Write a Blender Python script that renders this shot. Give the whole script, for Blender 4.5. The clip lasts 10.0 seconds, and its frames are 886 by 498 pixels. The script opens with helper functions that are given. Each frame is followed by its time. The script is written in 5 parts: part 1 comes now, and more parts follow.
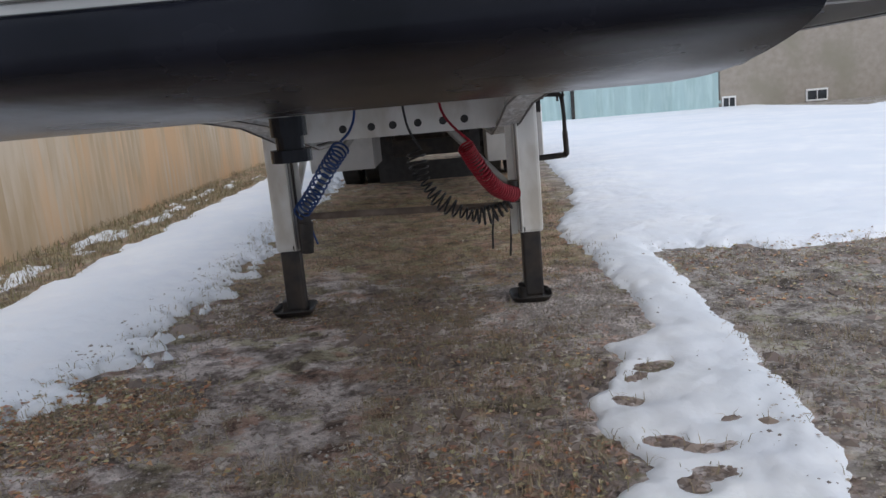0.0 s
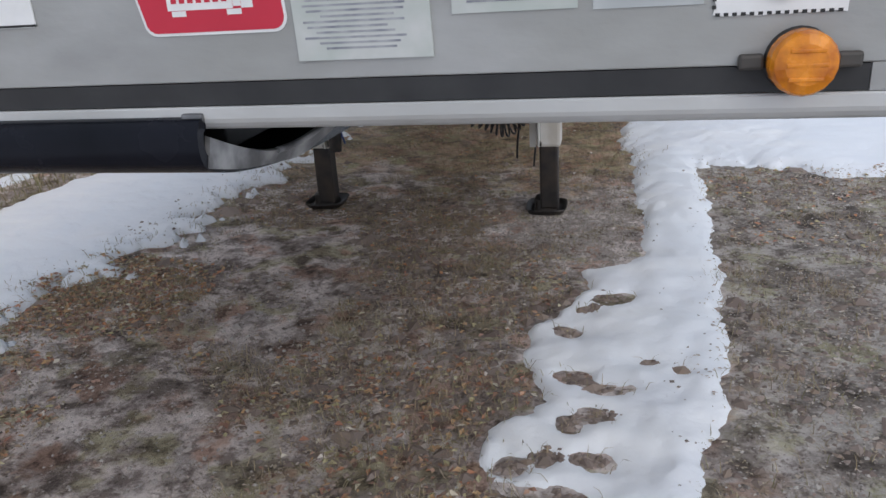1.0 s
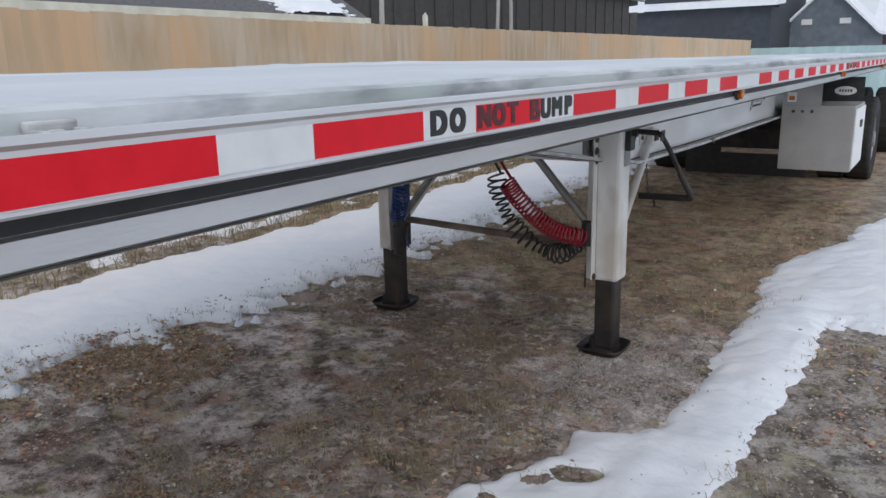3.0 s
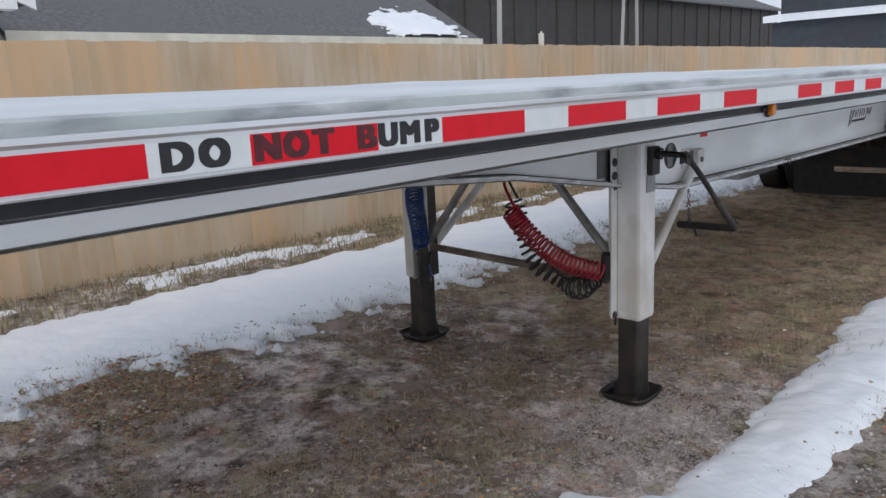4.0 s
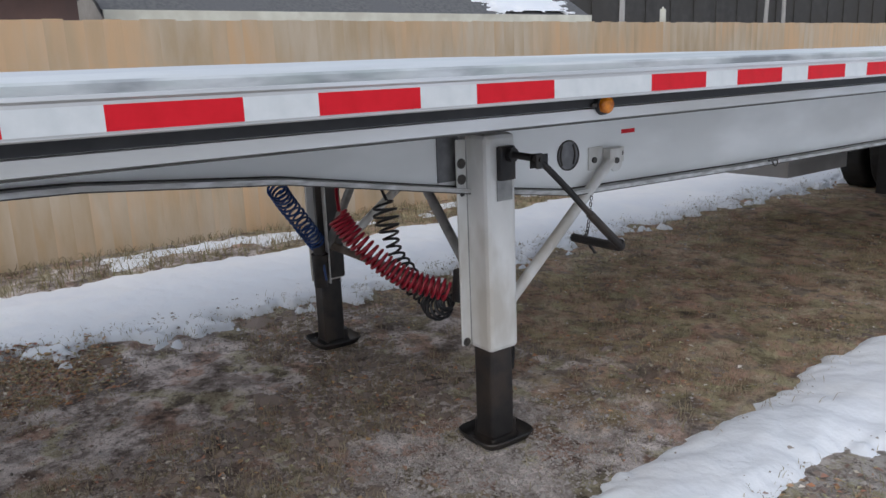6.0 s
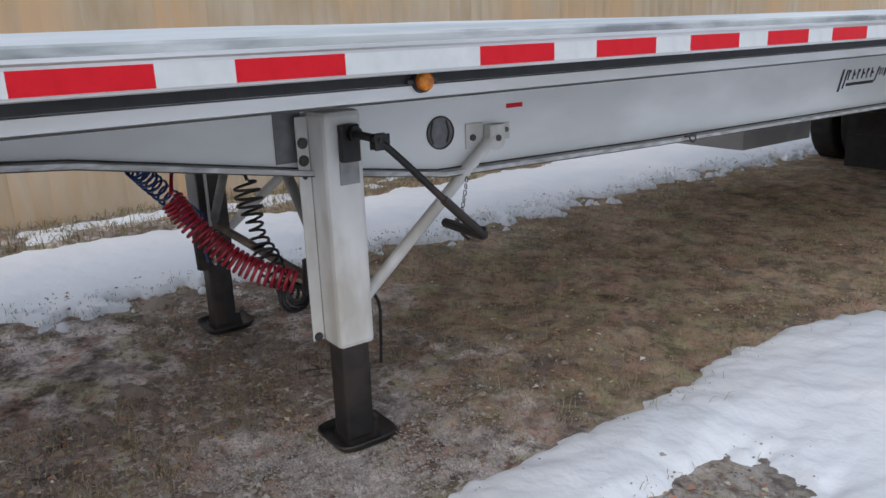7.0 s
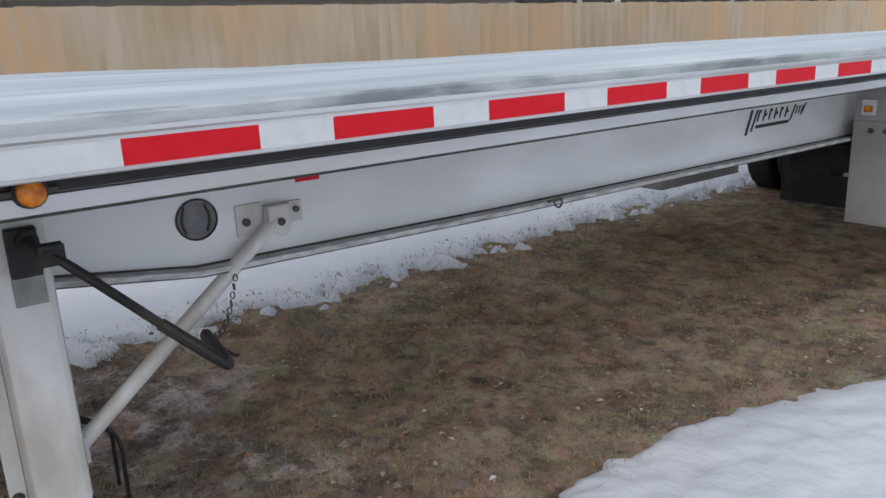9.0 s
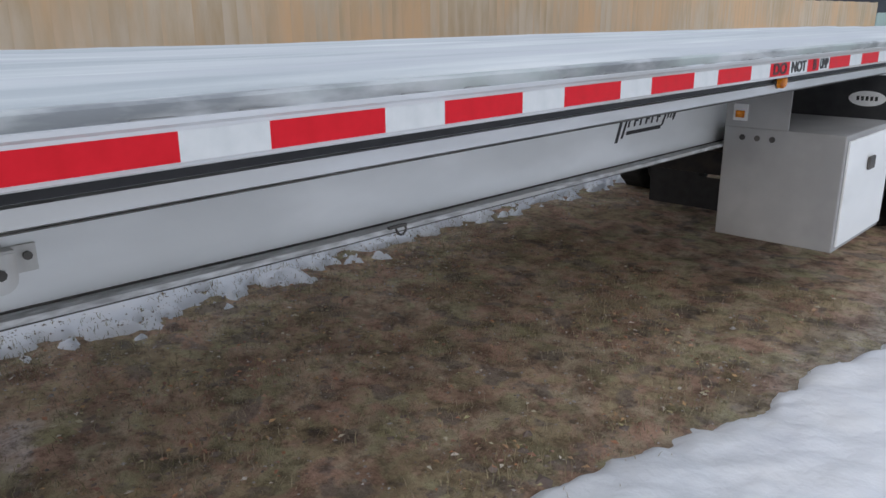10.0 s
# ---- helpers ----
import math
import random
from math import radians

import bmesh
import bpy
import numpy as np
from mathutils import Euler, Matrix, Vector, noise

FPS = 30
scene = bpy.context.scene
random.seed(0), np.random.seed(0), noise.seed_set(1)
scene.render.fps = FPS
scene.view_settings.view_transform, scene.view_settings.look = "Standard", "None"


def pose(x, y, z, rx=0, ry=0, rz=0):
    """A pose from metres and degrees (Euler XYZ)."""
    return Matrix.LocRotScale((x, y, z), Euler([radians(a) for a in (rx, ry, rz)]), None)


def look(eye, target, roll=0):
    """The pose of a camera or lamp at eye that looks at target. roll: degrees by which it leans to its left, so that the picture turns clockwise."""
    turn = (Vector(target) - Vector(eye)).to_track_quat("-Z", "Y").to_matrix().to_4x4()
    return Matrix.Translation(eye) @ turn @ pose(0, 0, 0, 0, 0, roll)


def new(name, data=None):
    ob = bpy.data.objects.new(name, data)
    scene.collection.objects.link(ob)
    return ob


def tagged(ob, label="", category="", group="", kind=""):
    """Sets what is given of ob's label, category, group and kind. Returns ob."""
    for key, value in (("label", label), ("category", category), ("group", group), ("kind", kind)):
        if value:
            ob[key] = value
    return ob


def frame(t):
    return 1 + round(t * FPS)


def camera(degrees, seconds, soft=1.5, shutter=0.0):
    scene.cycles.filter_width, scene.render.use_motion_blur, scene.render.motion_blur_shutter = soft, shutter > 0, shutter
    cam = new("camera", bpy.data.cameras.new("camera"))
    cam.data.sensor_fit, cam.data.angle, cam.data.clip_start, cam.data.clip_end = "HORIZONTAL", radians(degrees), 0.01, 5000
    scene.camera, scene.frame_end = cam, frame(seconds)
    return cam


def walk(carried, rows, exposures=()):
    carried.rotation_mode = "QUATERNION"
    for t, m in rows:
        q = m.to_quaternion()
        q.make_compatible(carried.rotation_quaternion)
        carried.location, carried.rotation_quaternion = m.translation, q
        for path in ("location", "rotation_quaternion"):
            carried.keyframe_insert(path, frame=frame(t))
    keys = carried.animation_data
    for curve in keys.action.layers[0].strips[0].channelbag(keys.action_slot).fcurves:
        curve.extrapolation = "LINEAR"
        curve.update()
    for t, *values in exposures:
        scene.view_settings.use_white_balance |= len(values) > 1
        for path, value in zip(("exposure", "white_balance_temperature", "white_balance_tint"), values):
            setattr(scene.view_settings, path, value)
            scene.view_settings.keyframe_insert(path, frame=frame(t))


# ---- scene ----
cam = camera(60.2, 10.0)
PATH = [
    (0, (0.232, 0.092, 1.244), (0.189, 2.052, 0.848), -5.1),
    (0.3, (0.443, 0.057, 1.265), (0.246, 2.001, 0.842), -5.9),
    (0.5, (0.589, -0.001, 1.31), (0.261, 1.902, 0.788), -6.3),
    (0.7, (0.749, 0.026, 1.392), (0.359, 1.883, 0.759), -6.2),
    (1, (0.995, 0.043, 1.492), (0.574, 1.864, 0.778), -3.7),
    (1.2, (1.152, 0.082, 1.538), (0.694, 1.897, 0.835), -3.3),
    (1.3, (1.223, 0.09, 1.546), (0.728, 1.907, 0.872), -3.9),
    (1.5, (1.364, 0.117, 1.545), (0.778, 1.917, 0.902), -3.8),
    (1.8, (1.567, 0.144, 1.557), (0.832, 1.9, 0.944), -3.3),
    (2.1, (1.692, 0.235, 1.568), (0.876, 1.967, 0.992), -2.1),
    (2.5, (1.841, 0.487, 1.568), (0.912, 2.18, 1.049), -1.4),
    (3.8, (2.358, 1.246, 1.514), (1.064, 2.708, 1.083), -2.0),
    (4, (2.385, 1.374, 1.529), (1.035, 2.789, 1.111), -2.7),
    (4.2, (2.434, 1.481, 1.513), (0.998, 2.818, 1.129), -3.8),
    (4.5, (2.522, 1.645, 1.523), (0.962, 2.831, 1.127), -3.7),
    (4.7, (2.616, 1.730, 1.540), (1.003, 2.846, 1.146), -3.9),
    (5, (2.685, 1.905, 1.555), (1.082, 3.021, 1.122), -2.8),
    (5.5, (2.743, 2.295, 1.527), (1.151, 3.428, 1.099), -2.5),
    (5.7, (2.787, 2.435, 1.508), (1.196, 3.574, 1.095), -2.8),
    (6, (2.878, 2.633, 1.506), (1.299, 3.771, 1.049), -2.3),
    (7.5, (3.06, 3.511, 1.523), (1.487, 4.61, 0.961), -1.9),
    (7.8, (3.109, 3.641, 1.564), (1.535, 4.737, 0.997), -1.5),
    (8, (3.1, 3.731, 1.583), (1.524, 4.826, 1.019), -1.2),
    (8.3, (3.004, 3.88, 1.604), (1.428, 4.98, 1.051), -1.1),
    (8.5, (2.944, 3.967, 1.61), (1.361, 5.071, 1.085), -1.6),
    (8.8, (2.855, 4.096, 1.619), (1.291, 5.230, 1.102), -2.5),
    (9, (2.812, 4.21, 1.618), (1.268, 5.368, 1.093), -2.5),
    (9.2, (2.772, 4.337, 1.618), (1.250, 5.521, 1.087), -2.4),
    (9.5, (2.664, 4.506, 1.631), (1.216, 5.776, 1.09), -1.8),
    (9.6, (2.665, 4.565, 1.632), (1.225, 5.841, 1.086), -1.6),
    (9.8, (2.560, 4.647, 1.622), (1.188, 5.992, 1.065), -0.9),
    (10, (2.479, 4.731, 1.638), (1.152, 6.113, 1.063), -0.4),
]
walk(cam, [(t, look(eye, target, roll)) for t, eye, target, roll in PATH], [(0, 0.07), (0.6, 0.06), (1.3, 0.0), (7.6, 0.0), (8.5, -0.05), (9.5, -0.1), (10, -0.11)])

# ---- daylight: overcast winter sky ----
world = bpy.data.worlds.new("overcast_sky")
scene.world = world
world.use_nodes = True
wn = world.node_tree.nodes
sky = wn.new("ShaderNodeTexSky")
sky.sky_type, sky.sun_disc = "NISHITA", False
sky.sun_elevation, sky.sun_rotation = radians(36), radians(141)
sky.dust_density, sky.air_density, sky.ozone_density = 4.0, 1.0, 1.0
milk = wn.new("ShaderNodeMix")
milk.data_type = "RGBA"
milk.inputs[0].default_value = 0.75
milk.inputs[7].default_value = (7.25, 8.0, 9.3, 1)
world.node_tree.links.new(sky.outputs[0], milk.inputs[6])
world.node_tree.links.new(milk.outputs[2], wn["Background"].inputs["Color"])
wn["Background"].inputs["Strength"].default_value = 0.109
sun = new("sun", bpy.data.lights.new("sun", "SUN"))
sun.data.energy, sun.data.angle, sun.data.color = 0.5, radians(45), (1.0, 1.0, 0.99)
sun.matrix_world = look((6, -3.4, 7), (0, 4, 0))


# ---- materials ----
def mat(name, base, second=None, scale=6.0, rough=0.6, metal=0.0, bump=0.0, bump_scale=80.0, detail=6.0, stretch=(1, 1, 1), third=None, third_scale=1.5, per_object=0.0, spread=(0.35, 0.65)):
    """A surface that varies at two scales: base and second by fine noise, third by broad patches; bump is in metres."""
    m = bpy.data.materials.new(name)
    m.use_nodes = True
    nt = m.node_tree
    n, l = nt.nodes, nt.links
    b = n["Principled BSDF"]
    b.inputs["Roughness"].default_value = rough
    b.inputs["Metallic"].default_value = metal
    tc = n.new("ShaderNodeTexCoord")
    mp = n.new("ShaderNodeMapping")
    mp.inputs["Scale"].default_value = stretch
    if per_object:
        # boards in a row share one mesh: let the grain run on over all of them
        own = n.new("ShaderNodeObjectInfo")
        add = n.new("ShaderNodeVectorMath")
        l.new(tc.outputs["Object"], add.inputs[0])
        l.new(own.outputs["Location"], add.inputs[1])
        l.new(add.outputs[0], mp.inputs["Vector"])
    else:
        l.new(tc.outputs["Object"], mp.inputs["Vector"])
    col = None
    if second:
        t1 = n.new("ShaderNodeTexNoise")
        t1.inputs["Scale"].default_value, t1.inputs["Detail"].default_value = scale, detail
        l.new(mp.outputs[0], t1.inputs["Vector"])
        r1 = n.new("ShaderNodeValToRGB")
        r1.color_ramp.elements[0].position, r1.color_ramp.elements[1].position = spread
        r1.color_ramp.elements[0].color, r1.color_ramp.elements[1].color = (*base, 1), (*second, 1)
        l.new(t1.outputs["Fac"], r1.inputs[0])
        col = r1.outputs[0]
        if third:
            t2 = n.new("ShaderNodeTexNoise")
            t2.inputs["Scale"].default_value, t2.inputs["Detail"].default_value = third_scale, 4
            l.new(mp.outputs[0], t2.inputs["Vector"])
            r2 = n.new("ShaderNodeValToRGB")
            r2.color_ramp.elements[0].position, r2.color_ramp.elements[1].position = 0.45, 0.62
            l.new(t2.outputs["Fac"], r2.inputs[0])
            mx = n.new("ShaderNodeMix")
            mx.data_type = "RGBA"
            l.new(r2.outputs[0], mx.inputs[0])
            l.new(col, mx.inputs[6])
            mx.inputs[7].default_value = (*third, 1)
            col = mx.outputs[2]
        if per_object:
            oi = n.new("ShaderNodeObjectInfo")
            hs = n.new("ShaderNodeHueSaturation")
            mr = n.new("ShaderNodeMapRange")
            mr.inputs[3].default_value, mr.inputs[4].default_value = 1 - per_object, 1 + per_object
            l.new(oi.outputs["Random"], mr.inputs[0])
            l.new(mr.outputs[0], hs.inputs["Value"])
            l.new(col, hs.inputs["Color"])
            col = hs.outputs[0]
        l.new(col, b.inputs["Base Color"])
        rr = n.new("ShaderNodeMapRange")
        rr.inputs[3].default_value, rr.inputs[4].default_value = max(0.05, rough - 0.12), min(1, rough + 0.12)
        l.new(t1.outputs["Fac"], rr.inputs[0])
        l.new(rr.outputs[0], b.inputs["Roughness"])
    else:
        b.inputs["Base Color"].default_value = (*base, 1)
    if bump:
        t3 = n.new("ShaderNodeTexNoise")
        t3.inputs["Scale"].default_value, t3.inputs["Detail"].default_value = bump_scale, 5
        l.new(mp.outputs[0], t3.inputs["Vector"])
        bp = n.new("ShaderNodeBump")
        bp.inputs["Strength"].default_value, bp.inputs["Distance"].default_value = 1.0, bump
        l.new(t3.outputs["Fac"], bp.inputs["Height"])
        l.new(bp.outputs[0], b.inputs["Normal"])
    return m


def dirt_material():
    """Frozen ground: brown, grey, olive and rusty patches, gritty at hand's scale."""
    m = bpy.data.materials.new("frozen_brown_dirt")
    m.use_nodes = True
    n, l = m.node_tree.nodes, m.node_tree.links
    b = n["Principled BSDF"]
    b.inputs["Roughness"].default_value = 0.92
    tc = n.new("ShaderNodeTexCoord")

    def tex(scale, detail, rough=0.6):
        t = n.new("ShaderNodeTexNoise")
        t.inputs["Scale"].default_value, t.inputs["Detail"].default_value, t.inputs["Roughness"].default_value = scale, detail, rough
        l.new(tc.outputs["Object"], t.inputs["Vector"])
        return t.outputs["Fac"]

    def ramp(fac, stops):
        r = n.new("ShaderNodeValToRGB")
        e = r.color_ramp.elements
        e[0].position, e[0].color = stops[0][0], (*stops[0][1], 1)
        e[1].position, e[1].color = stops[-1][0], (*stops[-1][1], 1)
        for p, c in stops[1:-1]:
            k = e.new(p)
            k.color = (*c, 1)
        l.new(fac, r.inputs[0])
        return r.outputs[0]

    def blend(a, c, fac, mode="MIX"):
        x = n.new("ShaderNodeMix")
        x.data_type, x.blend_type = "RGBA", mode
        if isinstance(fac, float):
            x.inputs[0].default_value = fac
        else:
            l.new(fac, x.inputs[0])
        l.new(a, x.inputs[6])
        l.new(c, x.inputs[7])
        return x.outputs[2]
    def shifted(dx, dy, scale, detail, rough=0.6):
        mp = n.new("ShaderNodeMapping")
        mp.inputs["Location"].default_value = (dx, dy, 0)
        l.new(tc.outputs["Object"], mp.inputs["Vector"])
        t = n.new("ShaderNodeTexNoise")
        t.inputs["Scale"].default_value, t.inputs["Detail"].default_value, t.inputs["Roughness"].default_value = scale, detail, rough
        l.new(mp.outputs[0], t.inputs["Vector"])
        return t.outputs["Fac"]

    def tone(c):
        x = n.new("ShaderNodeRGB")
        x.outputs[0].default_value = (*c, 1)
        return x.outputs[0]
    k0, k1 = (0, 0, 0), (1, 1, 1)
    soil = ramp(shifted(0, 0, 2.4, 7, 0.62), [(0.36, (0.46, 0.405, 0.39)), (0.45, (0.79, 0.71, 0.685)), (0.55, (0.91, 0.825, 0.80)), (0.64, (0.71, 0.63, 0.60))])
    # matted brown grass further back under the trailer
    sy = n.new("ShaderNodeSeparateXYZ")
    l.new(tc.outputs["Object"], sy.inputs[0])
    wob = n.new("ShaderNodeMath")
    wob.operation = "MULTIPLY_ADD"
    wob.inputs[1].default_value = 4.0
    l.new(shifted(2, 9, 1.6, 5), wob.inputs[0])
    l.new(sy.outputs[1], wob.inputs[2])
    back = n.new("ShaderNodeMapRange")
    back.inputs[1].default_value, back.inputs[2].default_value = 6.95, 7.5
    l.new(wob.outputs[0], back.inputs[0])
    mat_brown = ramp(shifted(6, 3, 2.0, 7, 0.65), [(0.36, (0.43, 0.335, 0.22)), (0.44, (0.56, 0.45, 0.28)), (0.50, (0.57, 0.395, 0.285)), (0.57, (0.61, 0.495, 0.355)), (0.65, (0.50, 0.45, 0.26))])
    soil = blend(soil, mat_brown, back.outputs[0])
    # olive moss, rusty leaf mould and wet dark blotches a hand or two across
    soil = blend(soil, tone((0.50, 0.46, 0.28)), ramp(shifted(3.1, 7.7, 3.8, 4, 0.55), [(0.535, k0), (0.60, (0.75, 0.75, 0.75))]))
    soil = blend(soil, tone((0.58, 0.36, 0.27)), ramp(shifted(13.5, 2.4, 4.2, 4, 0.55), [(0.54, k0), (0.60, (0.75, 0.75, 0.75))]))
    soil = blend(soil, tone((0.27, 0.225, 0.20)), ramp(shifted(31.0, 12.4, 4.6, 4, 0.55), [(0.56, k0), (0.61, (0.7, 0.7, 0.7))]))
    # greyer gravel drive beside the trailer
    sx = n.new("ShaderNodeSeparateXYZ")
    l.new(tc.outputs["Object"], sx.inputs[0])
    drive = n.new("ShaderNodeMapRange")
    drive.inputs[1].default_value, drive.inputs[2].default_value = 1.2, 1.7
    l.new(sx.outputs[0], drive.inputs[0])
    stony = ramp(shifted(5, 5, 3.5, 8, 0.7), [(0.36, (0.24, 0.21, 0.185)), (0.45, (0.48, 0.44, 0.41)), (0.53, (0.54, 0.50, 0.46)), (0.60, (0.44, 0.42, 0.27)), (0.68, (0.66, 0.62, 0.58))])
    soil = blend(soil, stony, drive.outputs[0])
    clods = ramp(shifted(8, 1, 7.5, 9, 0.70), [(0.40, (0.26, 0.225, 0.205)), (0.475, (0.80, 0.78, 0.77)), (0.54, k1)])
    crumbs = ramp(shifted(2, 17, 22, 7, 0.72), [(0.38, (0.34, 0.30, 0.28)), (0.46, (0.88, 0.87, 0.86)), (0.60, k1)])
    grit = ramp(tex(75, 6, 0.75), [(0.30, (0.42, 0.39, 0.37)), (0.44, (0.90, 0.89, 0.88)), (0.60, k1)])
    mats = ramp(shifted(21, 4, 3.4, 6, 0.6), [(0.42, (0.42, 0.385, 0.36)), (0.485, (0.86, 0.85, 0.84)), (0.54, k1)])
    calm = n.new("ShaderNodeMapRange")
    calm.inputs[3].default_value, calm.inputs[4].default_value = 0.85, 0.6
    l.new(back.outputs[0], calm.inputs[0])
    soil = blend(soil, mats, calm.outputs[0], "MULTIPLY")
    soil = blend(soil, crumbs, calm.outputs[0], "MULTIPLY")
    l.new(blend(blend(soil, clods, calm.outputs[0], "MULTIPLY"), grit, 0.85, "MULTIPLY"), b.inputs["Base Color"])
    bp = n.new("ShaderNodeBump")
    bp.inputs["Strength"].default_value, bp.inputs["Distance"].default_value = 0.9, 0.012
    l.new(tex(55, 8, 0.7), bp.inputs["Height"])
    l.new(bp.outputs[0], b.inputs["Normal"])
    return m


def island_material(name, stops, rough=0.85):
    """One colour for each separate piece, picked at random from the stops."""
    m = bpy.data.materials.new(name)
    m.use_nodes = True
    n, l = m.node_tree.nodes, m.node_tree.links
    b = n["Principled BSDF"]
    b.inputs["Roughness"].default_value = rough
    g = n.new("ShaderNodeNewGeometry")
    r = n.new("ShaderNodeValToRGB")
    e = r.color_ramp.elements
    e[0].position, e[0].color = 0.0, (*stops[0], 1)
    e[1].position, e[1].color = 1.0, (*stops[-1], 1)
    for k in range(1, len(stops) - 1):
        q = e.new(k / (len(stops) - 1))
        q.color = (*stops[k], 1)
    l.new(g.outputs["Random Per Island"], r.inputs[0])
    l.new(r.outputs[0], b.inputs["Base Color"])
    return m


GRAVEL = island_material("mixed_grey_gravel", [(0.12, 0.10, 0.09), (0.28, 0.24, 0.22), (0.45, 0.42, 0.40), (0.20, 0.16, 0.13), (0.50, 0.47, 0.44), (0.33, 0.28, 0.25)])
PALE_GRIT = island_material("pale_sandy_grit", [(0.36, 0.325, 0.30), (0.29, 0.26, 0.24), (0.44, 0.40, 0.375), (0.22, 0.19, 0.175)])
CLOD = island_material("dark_frozen_clods", [(0.16, 0.12, 0.105), (0.25, 0.195, 0.17), (0.20, 0.155, 0.13), (0.34, 0.275, 0.245), (0.27, 0.20, 0.15)])
DEAD_GRASS = island_material("dead_grass_straw", [(0.34, 0.27, 0.16), (0.22, 0.17, 0.10), (0.20, 0.19, 0.09), (0.46, 0.39, 0.26), (0.14, 0.11, 0.075)])
LEAF = island_material("rusty_dead_leaves", [(0.57, 0.27, 0.14), (0.41, 0.21, 0.15), (0.24, 0.16, 0.125), (0.63, 0.41, 0.21), (0.50, 0.31, 0.245), (0.30, 0.255, 0.165), (0.53, 0.475, 0.27), (0.80, 0.73, 0.67)])
TUFT = island_material("dark_matted_tufts", [(0.24, 0.19, 0.15), (0.37, 0.295, 0.205), (0.31, 0.27, 0.155), (0.48, 0.375, 0.26), (0.18, 0.14, 0.12)])
RED_HOSE = mat("red_coiled_plastic", (0.23, 0.007, 0.020), (0.34, 0.011, 0.027), 20, 0.4)
BLUE_HOSE = mat("blue_coiled_plastic", (0.009, 0.037, 0.145), (0.014, 0.055, 0.21), 20, 0.35)
BLACK_HOSE = mat("black_coiled_rubber", (0.012, 0.012, 0.014), (0.025, 0.024, 0.026), 20, 0.45)
SHINGLE = mat("grey_asphalt_shingles", (0.10, 0.10, 0.105), (0.16, 0.16, 0.16), 12, 0.9, 0.0, 0.004, 40, third=(0.13, 0.13, 0.135), third_scale=0.6)
CREAM = mat("cream_painted_fascia", (0.62, 0.60, 0.50), (0.70, 0.68, 0.58), 4, 0.6, third=(0.58, 0.55, 0.46), third_scale=1.5)
SIDING_DARK = mat("dark_grey_brown_siding", (0.045, 0.042, 0.04), (0.07, 0.066, 0.062), 2, 0.8, 0.0, 0.002, 20, third=(0.055, 0.05, 0.045), third_scale=0.4)
SIDING_TAN = mat("dull_tan_stucco", (0.30, 0.265, 0.225), (0.36, 0.32, 0.28), 5, 0.9, 0.0, 0.004, 30, third=(0.27, 0.25, 0.20), third_scale=0.5)
SIDING_BROWN = mat("reddish_brown_siding", (0.09, 0.05, 0.04), (0.13, 0.075, 0.06), 3, 0.8, 0.0, 0.002, 20, third=(0.08, 0.05, 0.045), third_scale=0.7)
BLUE_GREY = mat("blue_grey_siding", (0.13, 0.16, 0.19), (0.18, 0.21, 0.24), 3, 0.8, 0.0, 0.002, 20)
SLATE = mat("dark_slate_blue_siding", (0.042, 0.050, 0.062), (0.062, 0.072, 0.088), 3, 0.8, 0.0, 0.002, 20, third=(0.05, 0.055, 0.065), third_scale=0.6)
GLASS_DARK = mat("dark_window_glass", (0.015, 0.018, 0.022), (0.03, 0.034, 0.04), 3, 0.08)
POLE_GREY = mat("weathered_pole_wood", (0.36, 0.34, 0.32), (0.46, 0.44, 0.42), 8, 0.8, 0.0, 0.002, 30, stretch=(1, 1, 0.2))


ALU = mat("brushed_aluminium", (0.60, 0.60, 0.60), (0.74, 0.74, 0.75), 3.0, 0.42, 0.75, 0.0004, 60, third=(0.55, 0.54, 0.52), third_scale=0.9, stretch=(4, 0.6, 4))
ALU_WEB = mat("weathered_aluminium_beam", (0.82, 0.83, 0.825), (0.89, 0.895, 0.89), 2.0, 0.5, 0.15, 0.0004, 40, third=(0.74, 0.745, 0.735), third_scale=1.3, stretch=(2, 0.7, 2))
GRIMED = mat("grimy_road_salted_aluminium", (0.34, 0.34, 0.335), (0.72, 0.73, 0.73), 26, 0.6, 0.1, 0.001, 90, third=(0.52, 0.51, 0.49), third_scale=7, stretch=(2, 0.5, 2))
BOX_SHADE = mat("shaded_box_aluminium", (0.36, 0.355, 0.35), (0.43, 0.425, 0.42), 3, 0.55, 0.2, 0.0003, 50, third=(0.33, 0.325, 0.32), third_scale=2.5)
NOSE = mat("dull_grey_aluminium", (0.33, 0.33, 0.325), (0.43, 0.43, 0.425), 6.0, 0.5, 0.35, 0.0005, 50, third=(0.32, 0.32, 0.305), third_scale=2.6, stretch=(1, 1, 2.2))
LIP_GREY = mat("pale_grey_aluminium", (0.50, 0.50, 0.495), (0.60, 0.60, 0.595), 7, 0.5, 0.25, 0.0004, 60, third=(0.45, 0.45, 0.44), third_scale=3)
BLACK = mat("black_rubber_strip", (0.018, 0.018, 0.02), (0.035, 0.035, 0.037), 14, 0.6, 0.0, 0.0004, 120)
GREASE = mat("black_greased_steel", (0.004, 0.005, 0.008), (0.010, 0.011, 0.017), 7, 0.25, 0.0, 0.0004, 40)
GREASE.node_tree.nodes["Principled BSDF"].inputs["Specular IOR Level"].default_value = 0.13
WORN = mat("scraped_bare_steel", (0.27, 0.27, 0.275), (0.50, 0.50, 0.50), 25, 0.42, 0.65, 0.0008, 90, third=(0.16, 0.16, 0.165), third_scale=14)
